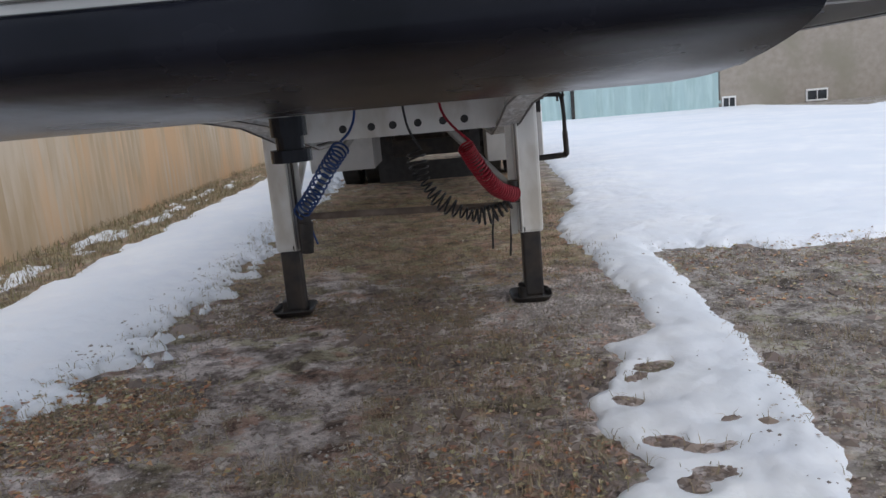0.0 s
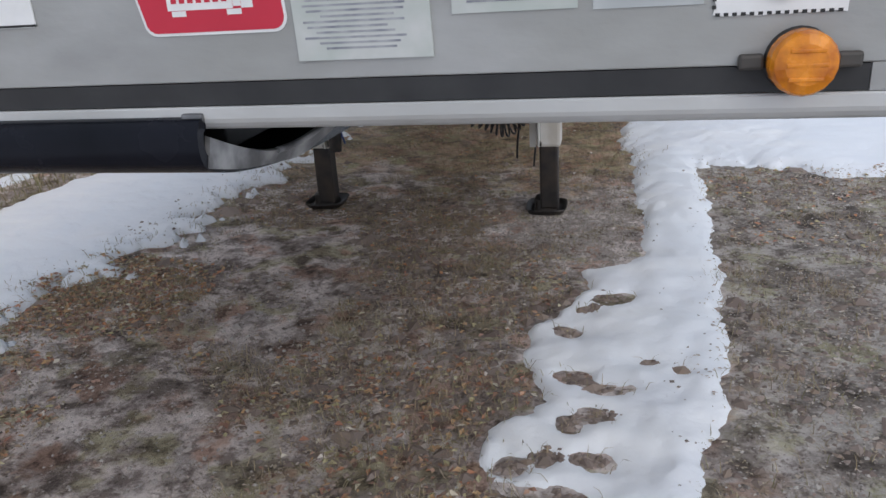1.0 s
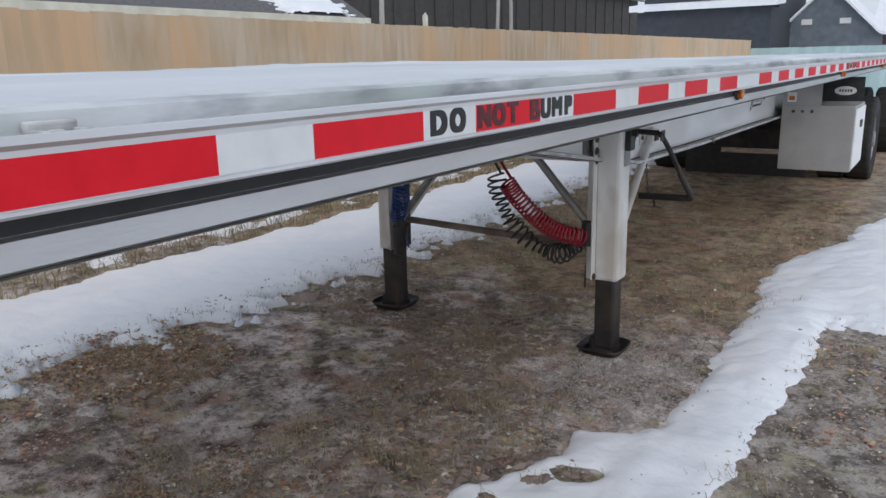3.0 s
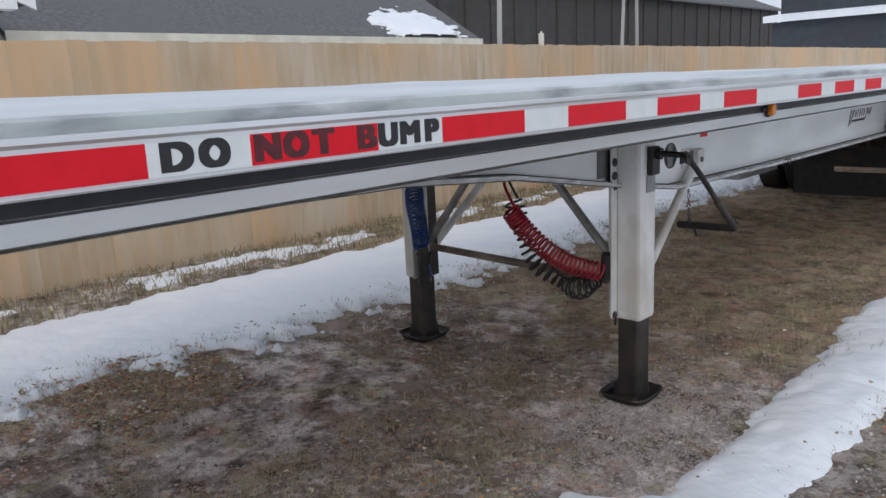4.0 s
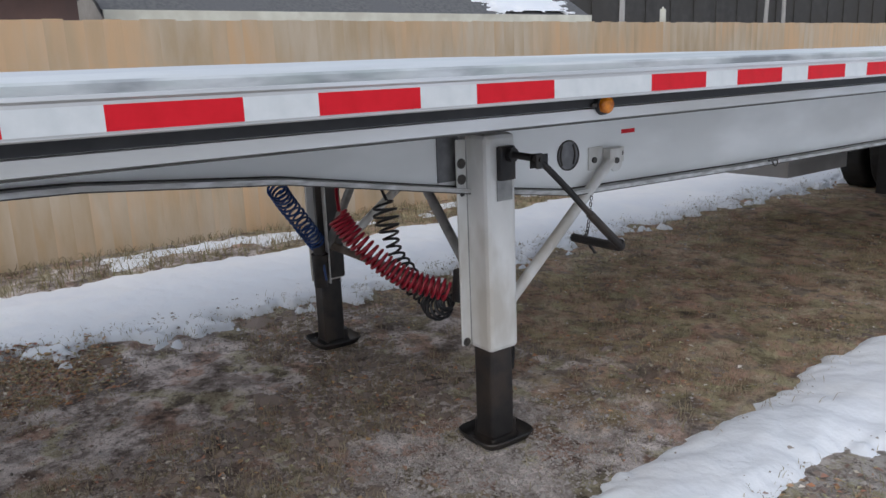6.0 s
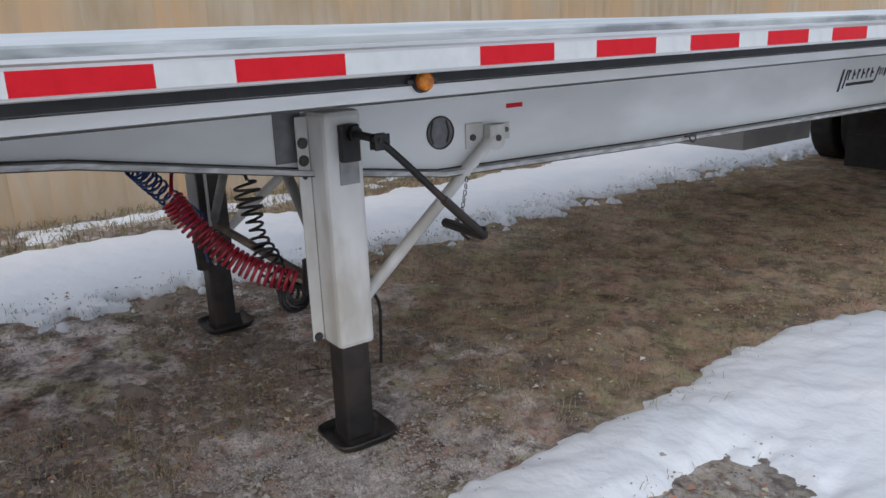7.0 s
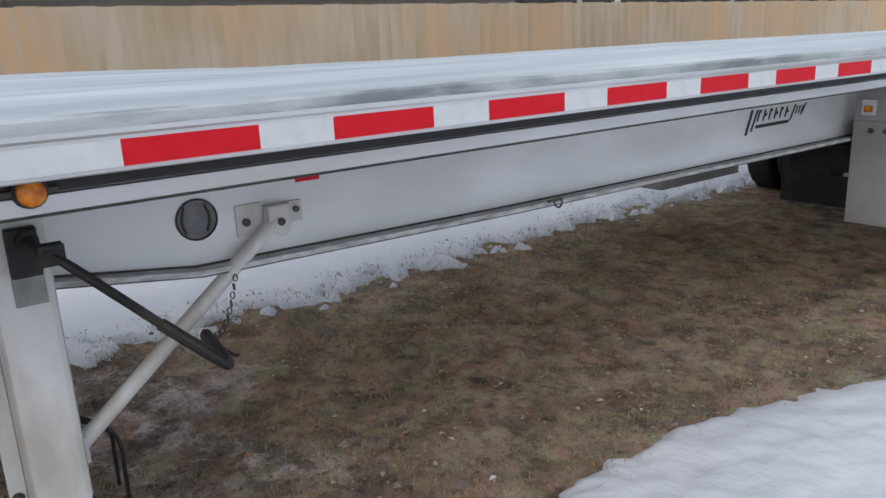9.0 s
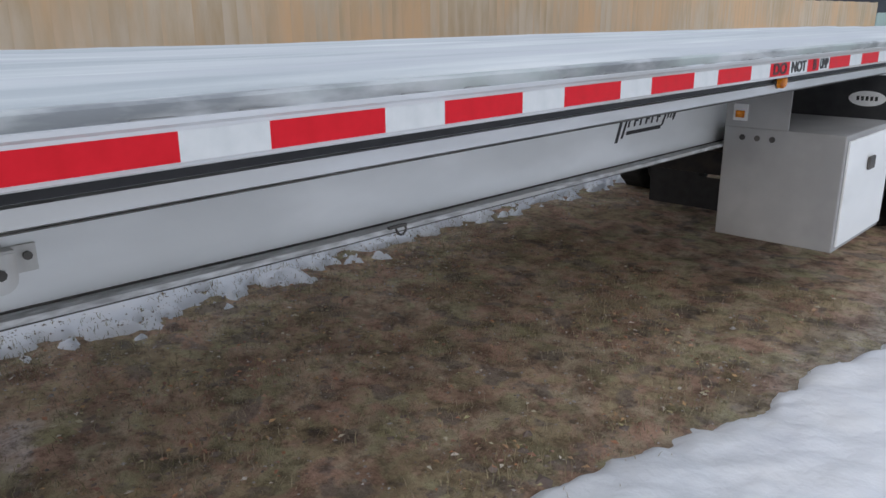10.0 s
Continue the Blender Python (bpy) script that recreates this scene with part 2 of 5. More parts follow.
DECK_EDGE = mat("wet_dull_aluminium", (0.30, 0.32, 0.34), (0.66, 0.68, 0.70), 5, 0.45, 0.15, 0.0008, 40, third=(0.50, 0.56, 0.55), third_scale=2.6, stretch=(3, 0.8, 3), spread=(0.38, 0.58))
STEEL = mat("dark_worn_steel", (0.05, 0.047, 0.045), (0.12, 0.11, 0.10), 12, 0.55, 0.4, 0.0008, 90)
DARK_FILL = mat("dark_grey_fill", (0.13, 0.13, 0.135), (0.22, 0.22, 0.225), 18, 0.5, 0.3, 0.0006, 80)
RUSTY = mat("dull_rusty_steel", (0.17, 0.125, 0.10), (0.27, 0.22, 0.185), 14, 0.75, 0.1, 0.0008, 80, third=(0.13, 0.105, 0.09), third_scale=5)
GREY_STEEL = mat("bare_grey_steel", (0.22, 0.22, 0.22), (0.36, 0.36, 0.35), 14, 0.5, 0.5, 0.0006, 80)
LEG_WHITE = mat("dirty_white_paint", (0.66, 0.655, 0.635), (0.79, 0.785, 0.77), 7, 0.5, 0.0, 0.0005, 70, third=(0.55, 0.52, 0.47), third_scale=5, stretch=(1, 1, 0.5))
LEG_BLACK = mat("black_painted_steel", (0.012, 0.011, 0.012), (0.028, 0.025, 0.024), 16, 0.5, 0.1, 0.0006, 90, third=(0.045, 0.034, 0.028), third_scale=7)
TAPE_RED = mat("red_reflective_tape", (0.66, 0.009, 0.020), (0.75, 0.013, 0.028), 18, 0.5, 0.0, 0.0002, 300)
TAPE_RED.node_tree.nodes["Principled BSDF"].inputs["Specular IOR Level"].default_value = 0.2
TAPE_WHITE = mat("white_reflective_tape", (0.66, 0.69, 0.70), (0.74, 0.76, 0.77), 18, 0.4, 0.0, 0.0002, 300)
INK = mat("black_lettering", (0.012, 0.012, 0.013), (0.02, 0.02, 0.02), 30, 0.5)
INK_FADED = mat("faded_red_black_lettering", (0.115, 0.010, 0.014), (0.06, 0.009, 0.012), 30, 0.5)
AMBER = mat("amber_plastic_lens", (0.42, 0.10, 0.006), (0.86, 0.30, 0.015), 42, 0.25, 0.0, 0.0008, 120)
PAPER = mat("weathered_paper", (0.49, 0.51, 0.49), (0.57, 0.58, 0.57), 20, 0.6, third=(0.45, 0.49, 0.46), third_scale=12)
PAPER_FADED = mat("faded_pale_sticker", (0.43, 0.46, 0.47), (0.50, 0.52, 0.52), 16, 0.6, third=(0.40, 0.42, 0.43), third_scale=9)
PRINT = mat("grey_print", (0.20, 0.21, 0.25), (0.40, 0.41, 0.43), 60, 0.7)
BADGE_RED = mat("red_badge_vinyl", (0.50, 0.015, 0.04), (0.56, 0.02, 0.05), 10, 0.4)
WHITE = mat("white_vinyl", (0.72, 0.72, 0.72), (0.8, 0.8, 0.8), 30, 0.5)
STRAW = island_material("pale_straw_bits", [(0.50, 0.43, 0.34), (0.40, 0.32, 0.24), (0.58, 0.51, 0.45), (0.34, 0.22, 0.18)])
SNOW = mat("old_snow", (0.86, 0.88, 0.93), (0.93, 0.94, 0.96), 3.5, 0.75, 0.0, 0.006, 28, third=(0.84, 0.87, 0.92), third_scale=0.8)
DECK_SNOW = mat("thin_deck_snow", (0.50, 0.545, 0.57), (0.78, 0.81, 0.82), 1.6, 0.6, 0.0, 0.004, 30, stretch=(4, 0.35, 1), third=(0.62, 0.645, 0.68), third_scale=0.9)
DIRT = dirt_material()
TYRE = mat("black_tyre_rubber", (0.014, 0.014, 0.014), (0.03, 0.029, 0.028), 9, 0.75, 0.0, 0.001, 60)
FENCE = mat("weathered_tan_boards", (0.48, 0.36, 0.23), (0.59, 0.49, 0.375), 2.6, 0.85, 0.0, 0.002, 30, third=(0.64, 0.425, 0.25), third_scale=1.1, stretch=(2, 1.0, 0.5), per_object=0.03)
TEAL = mat("pale_teal_painted_boards", (0.33, 0.47, 0.48), (0.42, 0.56, 0.57), 3, 0.7, 0.0, 0.001, 30, third=(0.36, 0.50, 0.52), third_scale=0.9, stretch=(3, 3, 0.5), per_object=0.06)


# ---- building helpers ----
def part(name, bm, material, parent=None, label="", smooth=False):
    me = bpy.data.meshes.new(name)
    bmesh.ops.recalc_face_normals(bm, faces=bm.faces)
    if smooth:
        for f in bm.faces:
            f.smooth = True
        for e in bm.edges:
            if len(e.link_faces) == 2 and e.calc_face_angle(0) > 0.7:
                e.smooth = False
    bm.to_mesh(me)
    bm.free()
    me.materials.append(material)
    ob = new(name, me)
    if parent:
        ob.parent = parent
    if label:
        ob["label"] = label
    return ob


def thing(name, label, category, at=(0, 0, 0), group="", kind=""):
    e = new(name)
    e.location = at
    e.empty_display_size = 0.1
    return tagged(e, label, category, group, kind)


def add_box(bm, lo, hi, bevel=0.0, m=None):
    r = bmesh.ops.create_cube(bm, size=1)
    vs = r["verts"]
    bmesh.ops.scale(bm, vec=[hi[i] - lo[i] for i in range(3)], verts=vs)
    bmesh.ops.translate(bm, vec=[(hi[i] + lo[i]) / 2 for i in range(3)], verts=vs)
    if bevel:
        es = list({e for v in vs for e in v.link_edges})
        out = bmesh.ops.bevel(bm, geom=es, offset=bevel, segments=2, affect="EDGES", profile=0.5)
        vs = list({v for f in out["faces"] for v in f.verts} | {v for v in vs if v.is_valid})
    if m is not None:
        bmesh.ops.transform(bm, matrix=m, verts=vs)
    return vs


def box(lo, hi, bevel=0.0, m=None):
    bm = bmesh.new()
    add_box(bm, lo, hi, bevel, m)
    return bm


def add_rod(bm, a, b, r, r2=None, seg=16, cap=True):
    a, b = Vector(a), Vector(b)
    d = b - a
    m = Matrix.Translation((a + b) / 2) @ d.to_track_quat("Z", "Y").to_matrix().to_4x4()
    bmesh.ops.create_cone(bm, cap_ends=cap, segments=seg, radius1=r, radius2=r if r2 is None else r2, depth=d.length, matrix=m)


def rod(a, b, r, r2=None, seg=16):
    bm = bmesh.new()
    add_rod(bm, a, b, r, r2, seg)
    return bm


def sweep(bm, pts, r, seg=8):
    """A round tube along a line of points."""
    pts = [Vector(p) for p in pts]
    rings = []
    up = Vector((0, 0, 1))
    for i, p in enumerate(pts):
        d = (pts[min(i + 1, len(pts) - 1)] - pts[max(i - 1, 0)]).normalized()
        s = d.cross(up)
        if s.length < 1e-3:
            s = Vector((1, 0, 0))
        s.normalize()
        u = s.cross(d).normalized()
        up = u
        rings.append([bm.verts.new(p + r * (math.cos(2 * math.pi * k / seg) * s + math.sin(2 * math.pi * k / seg) * u)) for k in range(seg)])
    for a, b in zip(rings, rings[1:]):
        for k in range(seg):
            bm.faces.new((a[k], a[(k + 1) % seg], b[(k + 1) % seg], b[k]))
    bm.faces.new(rings[0][::-1])
    bm.faces.new(rings[-1])


def tube(pts, r, seg=8):
    bm = bmesh.new()
    sweep(bm, pts, r, seg)
    return bm


def extrude_profile(bm, prof, axis, lo, hi, offset=(0, 0, 0)):
    """A closed outline swept straight along an axis. axis 'y': outline in (x, z); axis 'x': outline in (y, z)."""
    def p(u, v, w):
        return (u + offset[0], w + offset[1], v + offset[2]) if axis == "y" else (w + offset[0], u + offset[1], v + offset[2])
    a = [bm.verts.new(p(u, v, lo)) for u, v in prof]
    b = [bm.verts.new(p(u, v, hi)) for u, v in prof]
    n = len(prof)
    for i in range(n):
        bm.faces.new((a[i], a[(i + 1) % n], b[(i + 1) % n], b[i]))
    bm.faces.new(a[::-1])
    bm.faces.new(b)


def profile(prof, axis, lo, hi, offset=(0, 0, 0)):
    bm = bmesh.new()
    extrude_profile(bm, prof, axis, lo, hi, offset)
    return bm


def bezier(pts, n):
    """A smooth line through the given points."""
    out = []
    P = [Vector(p) for p in pts]
    P = [P[0] * 2 - P[1]] + P + [P[-1] * 2 - P[-2]]
    for i in range(1, len(P) - 2):
        for k in range(n):
            t = k / n
            a, b, c, d = P[i - 1], P[i], P[i + 1], P[i + 2]
            out.append(0.5 * ((2 * b) + (c - a) * t + (2 * a - 5 * b + 4 * c - d) * t * t + (3 * b - a - 3 * c + d) * t ** 3))
    out.append(P[-2])
    return out


rng = np.random.default_rng(7)
LATTICE = rng.random((256, 256))


def vnoise(x, y):
    """Smooth value noise on arrays, 0 to 1."""
    xi, yi = np.floor(x).astype(int), np.floor(y).astype(int)
    fx, fy = x - xi, y - yi
    fx, fy = fx * fx * (3 - 2 * fx), fy * fy * (3 - 2 * fy)
    g = lambda i, j: LATTICE[i % 256, j % 256]
    return (g(xi, yi) * (1 - fx) + g(xi + 1, yi) * fx) * (1 - fy) + (g(xi, yi + 1) * (1 - fx) + g(xi + 1, yi + 1) * fx) * fy


def fbm(x, y, octaves=4):
    s, a, t = 0.0, 1.0, 0.0
    for o in range(octaves):
        s = s + a * vnoise(x * 2 ** o + 17 * o, y * 2 ** o + 31 * o)
        t += a
        a *= 0.5
    return s / t


def lines(stretches):
    """Grid lines: (from, to, step) one after another."""
    out = []
    for a, b, s in stretches:
        out.extend(np.arange(a, b - 1e-6, s).tolist())
    return np.array(out + [stretches[-1][1]])


def sheet(name, xs, ys, heights, keep, material, smooth=True):
    X, Y = np.meshgrid(xs, ys, indexing="ij")
    Z = heights(X, Y)
    K = keep(X, Y) if keep else np.ones_like(X, bool)
    nx, ny = X.shape
    idx = np.arange(nx * ny).reshape(nx, ny)
    quad = K[:-1, :-1] | K[1:, :-1] | K[1:, 1:] | K[:-1, 1:]
    f = np.stack([idx[:-1, :-1], idx[1:, :-1], idx[1:, 1:], idx[:-1, 1:]], -1)[quad]
    used = np.unique(f)
    remap = np.zeros(nx * ny, int)
    remap[used] = np.arange(len(used))
    co = np.stack([X.ravel(), Y.ravel(), Z.ravel()], -1)[used]
    me = bpy.data.meshes.new(name)
    me.from_pydata(co.tolist(), [], remap[f].tolist())
    me.polygons.foreach_set("use_smooth", [smooth] * len(me.polygons))
    me.materials.append(material)
    return new(name, me)


# ---- ground, snow ----
def ground_height(x, y):
    near = np.exp(-((x / 8) ** 2 + ((y - 5) / 14) ** 2))
    rise = 0.040 * np.clip(-x - 0.3, 0, 3.6) - 0.014 * np.clip(y - 15, 0, 12)
    return 0.012 + rise + near * (0.035 * (fbm(x * 2.2, y * 2.2) - 0.5) + 0.030 * (fbm(x * 9, y * 9, 3) - 0.5)) + 0.25 * (fbm(x * 0.04, y * 0.04, 2) - 0.5) * (1 - near)


ground = sheet("ground", lines([(-300, -20, 20), (-20, -5, 1), (-5, -1.9, 0.1), (-1.9, 2.4, 0.03), (2.4, 5, 0.1), (5, 20, 1), (20, 300, 20)]),
               lines([(-300, -20, 20), (-20, 0, 1), (0, 1.5, 0.1), (1.5, 8.5, 0.03), (8.5, 17, 0.1), (17, 30, 1), (30, 600, 30)]), ground_height, None, DIRT)
tagged(ground, "frozen brown dirt yard with gravel and dead grass", "ground", kind="structure")


def shore_left(y):
    return np.interp(y, [0, 2, 2.4, 2.65, 2.9, 3.5, 4.1, 5, 5.8, 6.5, 7.8, 9, 10.5, 12, 16], [-1.45, -1.39, -1.44, -1.58, -1.62, -1.48, -1.42, -1.38, -1.39, -1.40, -1.46, -1.52, -1.46, -1.46, -1.6])


def shore_right(y):
    return np.interp(y, [0, 1.80, 1.88, 1.93, 2.17, 2.21, 2.24, 2.42, 2.66, 2.88, 2.98, 3.2, 3.34, 3.46, 3.55, 3.62, 3.74, 4.4, 5.1, 5.8, 6.4, 7.0, 7.5, 7.8, 8.4, 8.9, 10, 13, 16],
                     [0.98, 0.89, 0.82, 0.64, 0.615, 0.66, 0.75, 0.79, 0.69, 0.68, 0.74, 0.87, 0.92, 0.875, 0.87, 1.05, 1.165, 1.17, 1.15, 1.14, 1.07, 1.17, 1.31, 1.45, 1.45, 1.61, 1.65, 1.75, 1.9])


def yard_right(y):
    return np.interp(y, [0, 1.9, 2.25, 2.38, 2.62, 2.85, 3.13, 3.45, 3.86, 4.3, 4.73, 5.2, 5.4, 5.6], [1.18, 1.28, 1.34, 1.43, 1.41, 1.465, 1.48, 1.53, 1.53, 1.54, 1.58, 1.60, 1.66, 1.80])


# footprints trodden through the snow strip
HOLES = ((1.01, 3.22, 0.075, 0.050), (0.91, 3.10, 0.040, 0.025), (0.835, 2.90, 0.055, 0.030), (0.89, 2.53, 0.050, 0.045), (0.985, 2.47, 0.080, 0.038), (0.965, 2.28, 0.065, 0.040), (0.88, 2.22, 0.030, 0.035),
         (0.82, 2.04, 0.045, 0.045), (0.71, 1.99, 0.055, 0.040), (0.945, 2.05, 0.060, 0.032), (0.89, 1.86, 0.060, 0.040), (1.16, 2.68, 0.030, 0.012), (1.27, 2.62, 0.014, 0.010))


def snow_field(x, y):
    """How far inside the snow a place lies, in metres; below zero there is bare ground."""
    w = 0.20 * (fbm(x * 2.6 + 5, y * 2.6, 4) - 0.5) + 0.10 * (fbm(x * 14, y * 14 + 9, 3) - 0.5)
    ragged = 0.7 * (fbm(x * 7 + 40, y * 7, 4) - 0.5)
    fleck = 0.45 * (fbm(x * 17 + 9, y * 13, 3) - 0.5)
    left = np.minimum(shore_left(y) - x + w + fleck * np.clip(1 - np.abs(shore_left(y) - x) / 0.45, 0, 1) + np.clip(ragged, -0.3, 0.3) * np.clip(1 - (shore_left(y) - x) / 0.7, 0, 1), x + np.interp(y, [2, 4, 5.2, 9], [2.90, 2.86, 2.76, 2.80]) + 1.0 * w)
    bits = np.minimum(0.6 * (fbm(x * 6 + 2, y * 2.5, 4) - 0.60), 0.18 - np.abs(x + 3.25))
    left = np.maximum(left, bits)
    jag = fbm(x * 11 + 3, y * 11, 4) - 0.5
    strip = x - shore_right(y) + 0.35 * w + 0.10 * jag
    yard_edge = np.interp(x, [1.5, 1.75, 1.95, 2.4, 3.4], [5.2, 5.52, 5.52, 5.18, 5.28]) + 0.5 * w
    yard = np.maximum(yard_right(y) - x + 0.35 * w + 0.08 * jag, (y - yard_edge) * 0.9 + 1.5 * w)
    right = np.minimum(strip, yard)
    bare = np.sqrt(((x - 1.73) / 0.17) ** 2 + ((y - 5.30) / 0.22) ** 2) - 1 + 2 * w + 1.2 * jag
    right = np.minimum(right, 0.17 * bare)
    back = y - 16.6 + w * 4
    back = np.minimum(back, x + 3.6)
    f = np.maximum(np.maximum(left, right), back)
    for hx, hy, rx, ry in HOLES:
        q = np.sqrt(((x - hx) / (1.2 * rx)) ** 2 + ((y - hy) / (1.35 * ry)) ** 2) - 1 + 1.5 * w + 1.6 * jag
        f = np.minimum(f, q * min(rx, ry))
    # unseen yard snow added further out and in front, bouncing light under the trailer
    drift = 2.2 * (fbm(x * 0.9 + 17, y * 0.9, 4) - 0.5) + w
    f = np.maximum(f, np.maximum(x - 4.2 + 0.6 * drift, -1.9 - y + 0.8 * drift))
    far = (x < -3.8) | (y > 28) | (x > 11)
    f = np.where(far, 0.6 + 4 * (fbm(x * 0.15, y * 0.15, 3) - 0.55), f)
    return f


def snow_height(x, y):
    f = snow_field(x, y)
    depth = 0.045 * (1 - np.exp(-np.clip(f, 0, 5) / 0.05)) + 0.05 * np.clip(f, 0, 0.6)
    depth *= 1 - 0.45 * np.clip((x - 0.3) / 0.2, 0, 1) * np.clip((2.0 - x) / 0.3, 0, 1) * np.clip((4.6 - y) / 0.8, 0, 1)
    lumps = 0.011 * (fbm(x * 2.3, y * 2.3, 3) - 0.5) + 0.006 * (fbm(x * 11 + y * 3, y * 11 - x * 3, 2) - 0.5)
    return ground_height(x, y) + np.where(f > 0, depth + lumps * np.clip(f / 0.1, 0, 1), np.maximum(f, -0.03) * 0.8)


snow = sheet("snow_cover", lines([(-200, -20, 20), (-20, -5, 1), (-5, -2.4, 0.06), (-2.4, -0.9, 0.022), (-0.9, 0.4, 0.1), (0.4, 2.3, 0.02), (2.3, 6, 0.05), (6, 20, 0.6), (20, 200, 20)]),
             lines([(-60, -8, 4), (-8, -4, 0.5), (-4, 0, 0.08), (0, 1.6, 0.06), (1.6, 8.2, 0.02), (8.2, 13, 0.04), (13, 26, 0.2), (26, 60, 2), (60, 400, 20)]),
             snow_height, lambda x, y: snow_field(x, y) > 0, SNOW)
tagged(snow, "patchy old white snow lying on the dirt yard", "snow", kind="stuff")

# ---- flatbed trailer ----
CX = -0.05            # middle of the trailer
HALF = 1.345          # half its width over the rub rails
FRONT, REAR = 0.805, 15.43
RIGHT = CX + HALF
trailer = thing("flatbed_trailer", "long silver aluminium flatbed semi-trailer parked on its landing gear", "trailer", (CX, FRONT, 0))
trailer_inverse = Matrix.Translation((-CX, -FRONT, 0))


def tpart(name, bm, material, parent=None, label="", smooth=False):
    """A part of the trailer, given in world places."""
    bmesh.ops.transform(bm, matrix=trailer_inverse, verts=bm.verts)
    return part(name, bm, material, parent or trailer, label, smooth)


def mirror(bm):
    bmesh.ops.transform(bm, matrix=Matrix.Translation((2 * CX, 0, 0)) @ Matrix.Diagonal((-1, 1, 1, 1)), verts=bm.verts)
    return bm


# deck and frame
RIBS = []
for k in range(61):
    xk = CX - 1.27 + k * 2.54 / 60
    RIBS += [(xk, 1.508 if k % 2 else 1.5045)]
    if k < 60:
        RIBS += [(xk + 0.02, 1.508 if k % 2 else 1.5045)]
RIBS += [(CX + 1.27, 1.465), (CX - 1.27, 1.465)]
tpart("deck", profile(RIBS, "y", FRONT + 0.002, REAR), ALU, label="ribbed aluminium deck floor")
SILL = [(1.18, 1.333), (1.232, 1.333), (1.236, 1.337), (1.236, 1.370), (1.226, 1.374), (1.226, 1.412), (1.234, 1.416), (1.234, 1.460), (1.18, 1.460)]
EDGE = [(1.19, 1.4605), (1.232, 1.4605), (1.232, 1.506), (1.226, 1.512), (1.19, 1.512)]
RUB = [(1.283, 1.410), (1.288, 1.405), (1.297, 1.405), (1.299, 1.408), (1.295, 1.4125), (1.295, 1.4725), (1.299, 1.478), (1.2965, 1.4855), (1.286, 1.487), (1.283, 1.482)]
STRIP = [(1.227, 1.3745), (1.2315, 1.3755), (1.2315, 1.4110), (1.227, 1.4118)]
def bent_rail():
    """The rub rail, drawn in towards the corner of the nose."""
    b = bmesh.new()
    rings = []
    for y, dx in ((FRONT - 0.0055, -0.050), (FRONT + 0.04, -0.040), (FRONT + 0.10, -0.027), (FRONT + 0.17, -0.0145), (FRONT + 0.24, -0.006), (FRONT + 0.30, -0.0015), (FRONT + 0.35, 0.0), (REAR, 0.0)):
        rings.append([b.verts.new((u + dx, y, v)) for u, v in RUB])
    n = len(RUB)
    for p, q in zip(rings, rings[1:]):
        for k in range(n):
            b.faces.new((p[k], p[(k + 1) % n], q[(k + 1) % n], q[k]))
    b.faces.new(rings[0][::-1])
    b.faces.new(rings[-1])
    return b


for side in (1, -1):
    for nm, pr, mt, lb in (("side_sill", SILL, ALU, ""), ("deck_edge", EDGE, DECK_EDGE, "dull wet aluminium edge of the deck"), ("rub_rail", None, ALU, "smooth aluminium rub rail"), ("black_strip", STRIP, BLACK, "black recessed side strip")):
        bm = bent_rail() if pr is None else profile(pr, "y", FRONT + 0.031, REAR)
        tpart(nm, bm if side > 0 else mirror(bm), mt, label=lb)
for side in (1, -1):
    # floor of the slot behind the rub rail, cut back where the rail bends in
    prof = [(1.2345, 1.452), (1.282, 1.452), (1.282, 1.460), (1.2345, 1.460)]
    bm = profile(prof, "y", FRONT + 0.34, REAR)
    tpart("slot_floor", bm if side > 0 else mirror(bm), ALU)
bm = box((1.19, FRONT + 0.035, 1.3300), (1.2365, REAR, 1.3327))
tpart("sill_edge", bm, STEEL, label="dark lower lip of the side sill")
# spool pockets between sill and rub rail
POCKET = 1.052


def pocket(deep):
    b = bmesh.new()
    if deep:
        add_box(b, (-0.0255, -0.030, -0.0095), (-0.013, 0.030, 0.026), 0.003)
        for e in (-1, 1):
            add_box(b, (-0.0135, e * 0.025 - 0.004, -0.0095), (0.022, e * 0.025 + 0.004, 0.017), 0.003)
        add_box(b, (-0.0135, -0.010, 0.004), (-0.004, 0.010, 0.016), 0.003)
    else:
        add_box(b, (-0.022, -0.04, -0.010), (0.022, 0.04, 0.014), 0.004)
    return b


pocket_mesh = {}
for i in range(24):
    for dy in (0.0, 0.205):
        deep = i == 0
        if deep not in pocket_mesh:
            ob = part("stake_pocket", pocket(deep), GRIMED if deep else GREY_STEEL, trailer)
            pocket_mesh[deep] = ob.data
        else:
            ob = new("stake_pocket", pocket_mesh[deep])
            ob.parent = trailer
        ob.location = (1.259 - CX, POCKET + i * 0.61 + dy - FRONT, 1.4705)

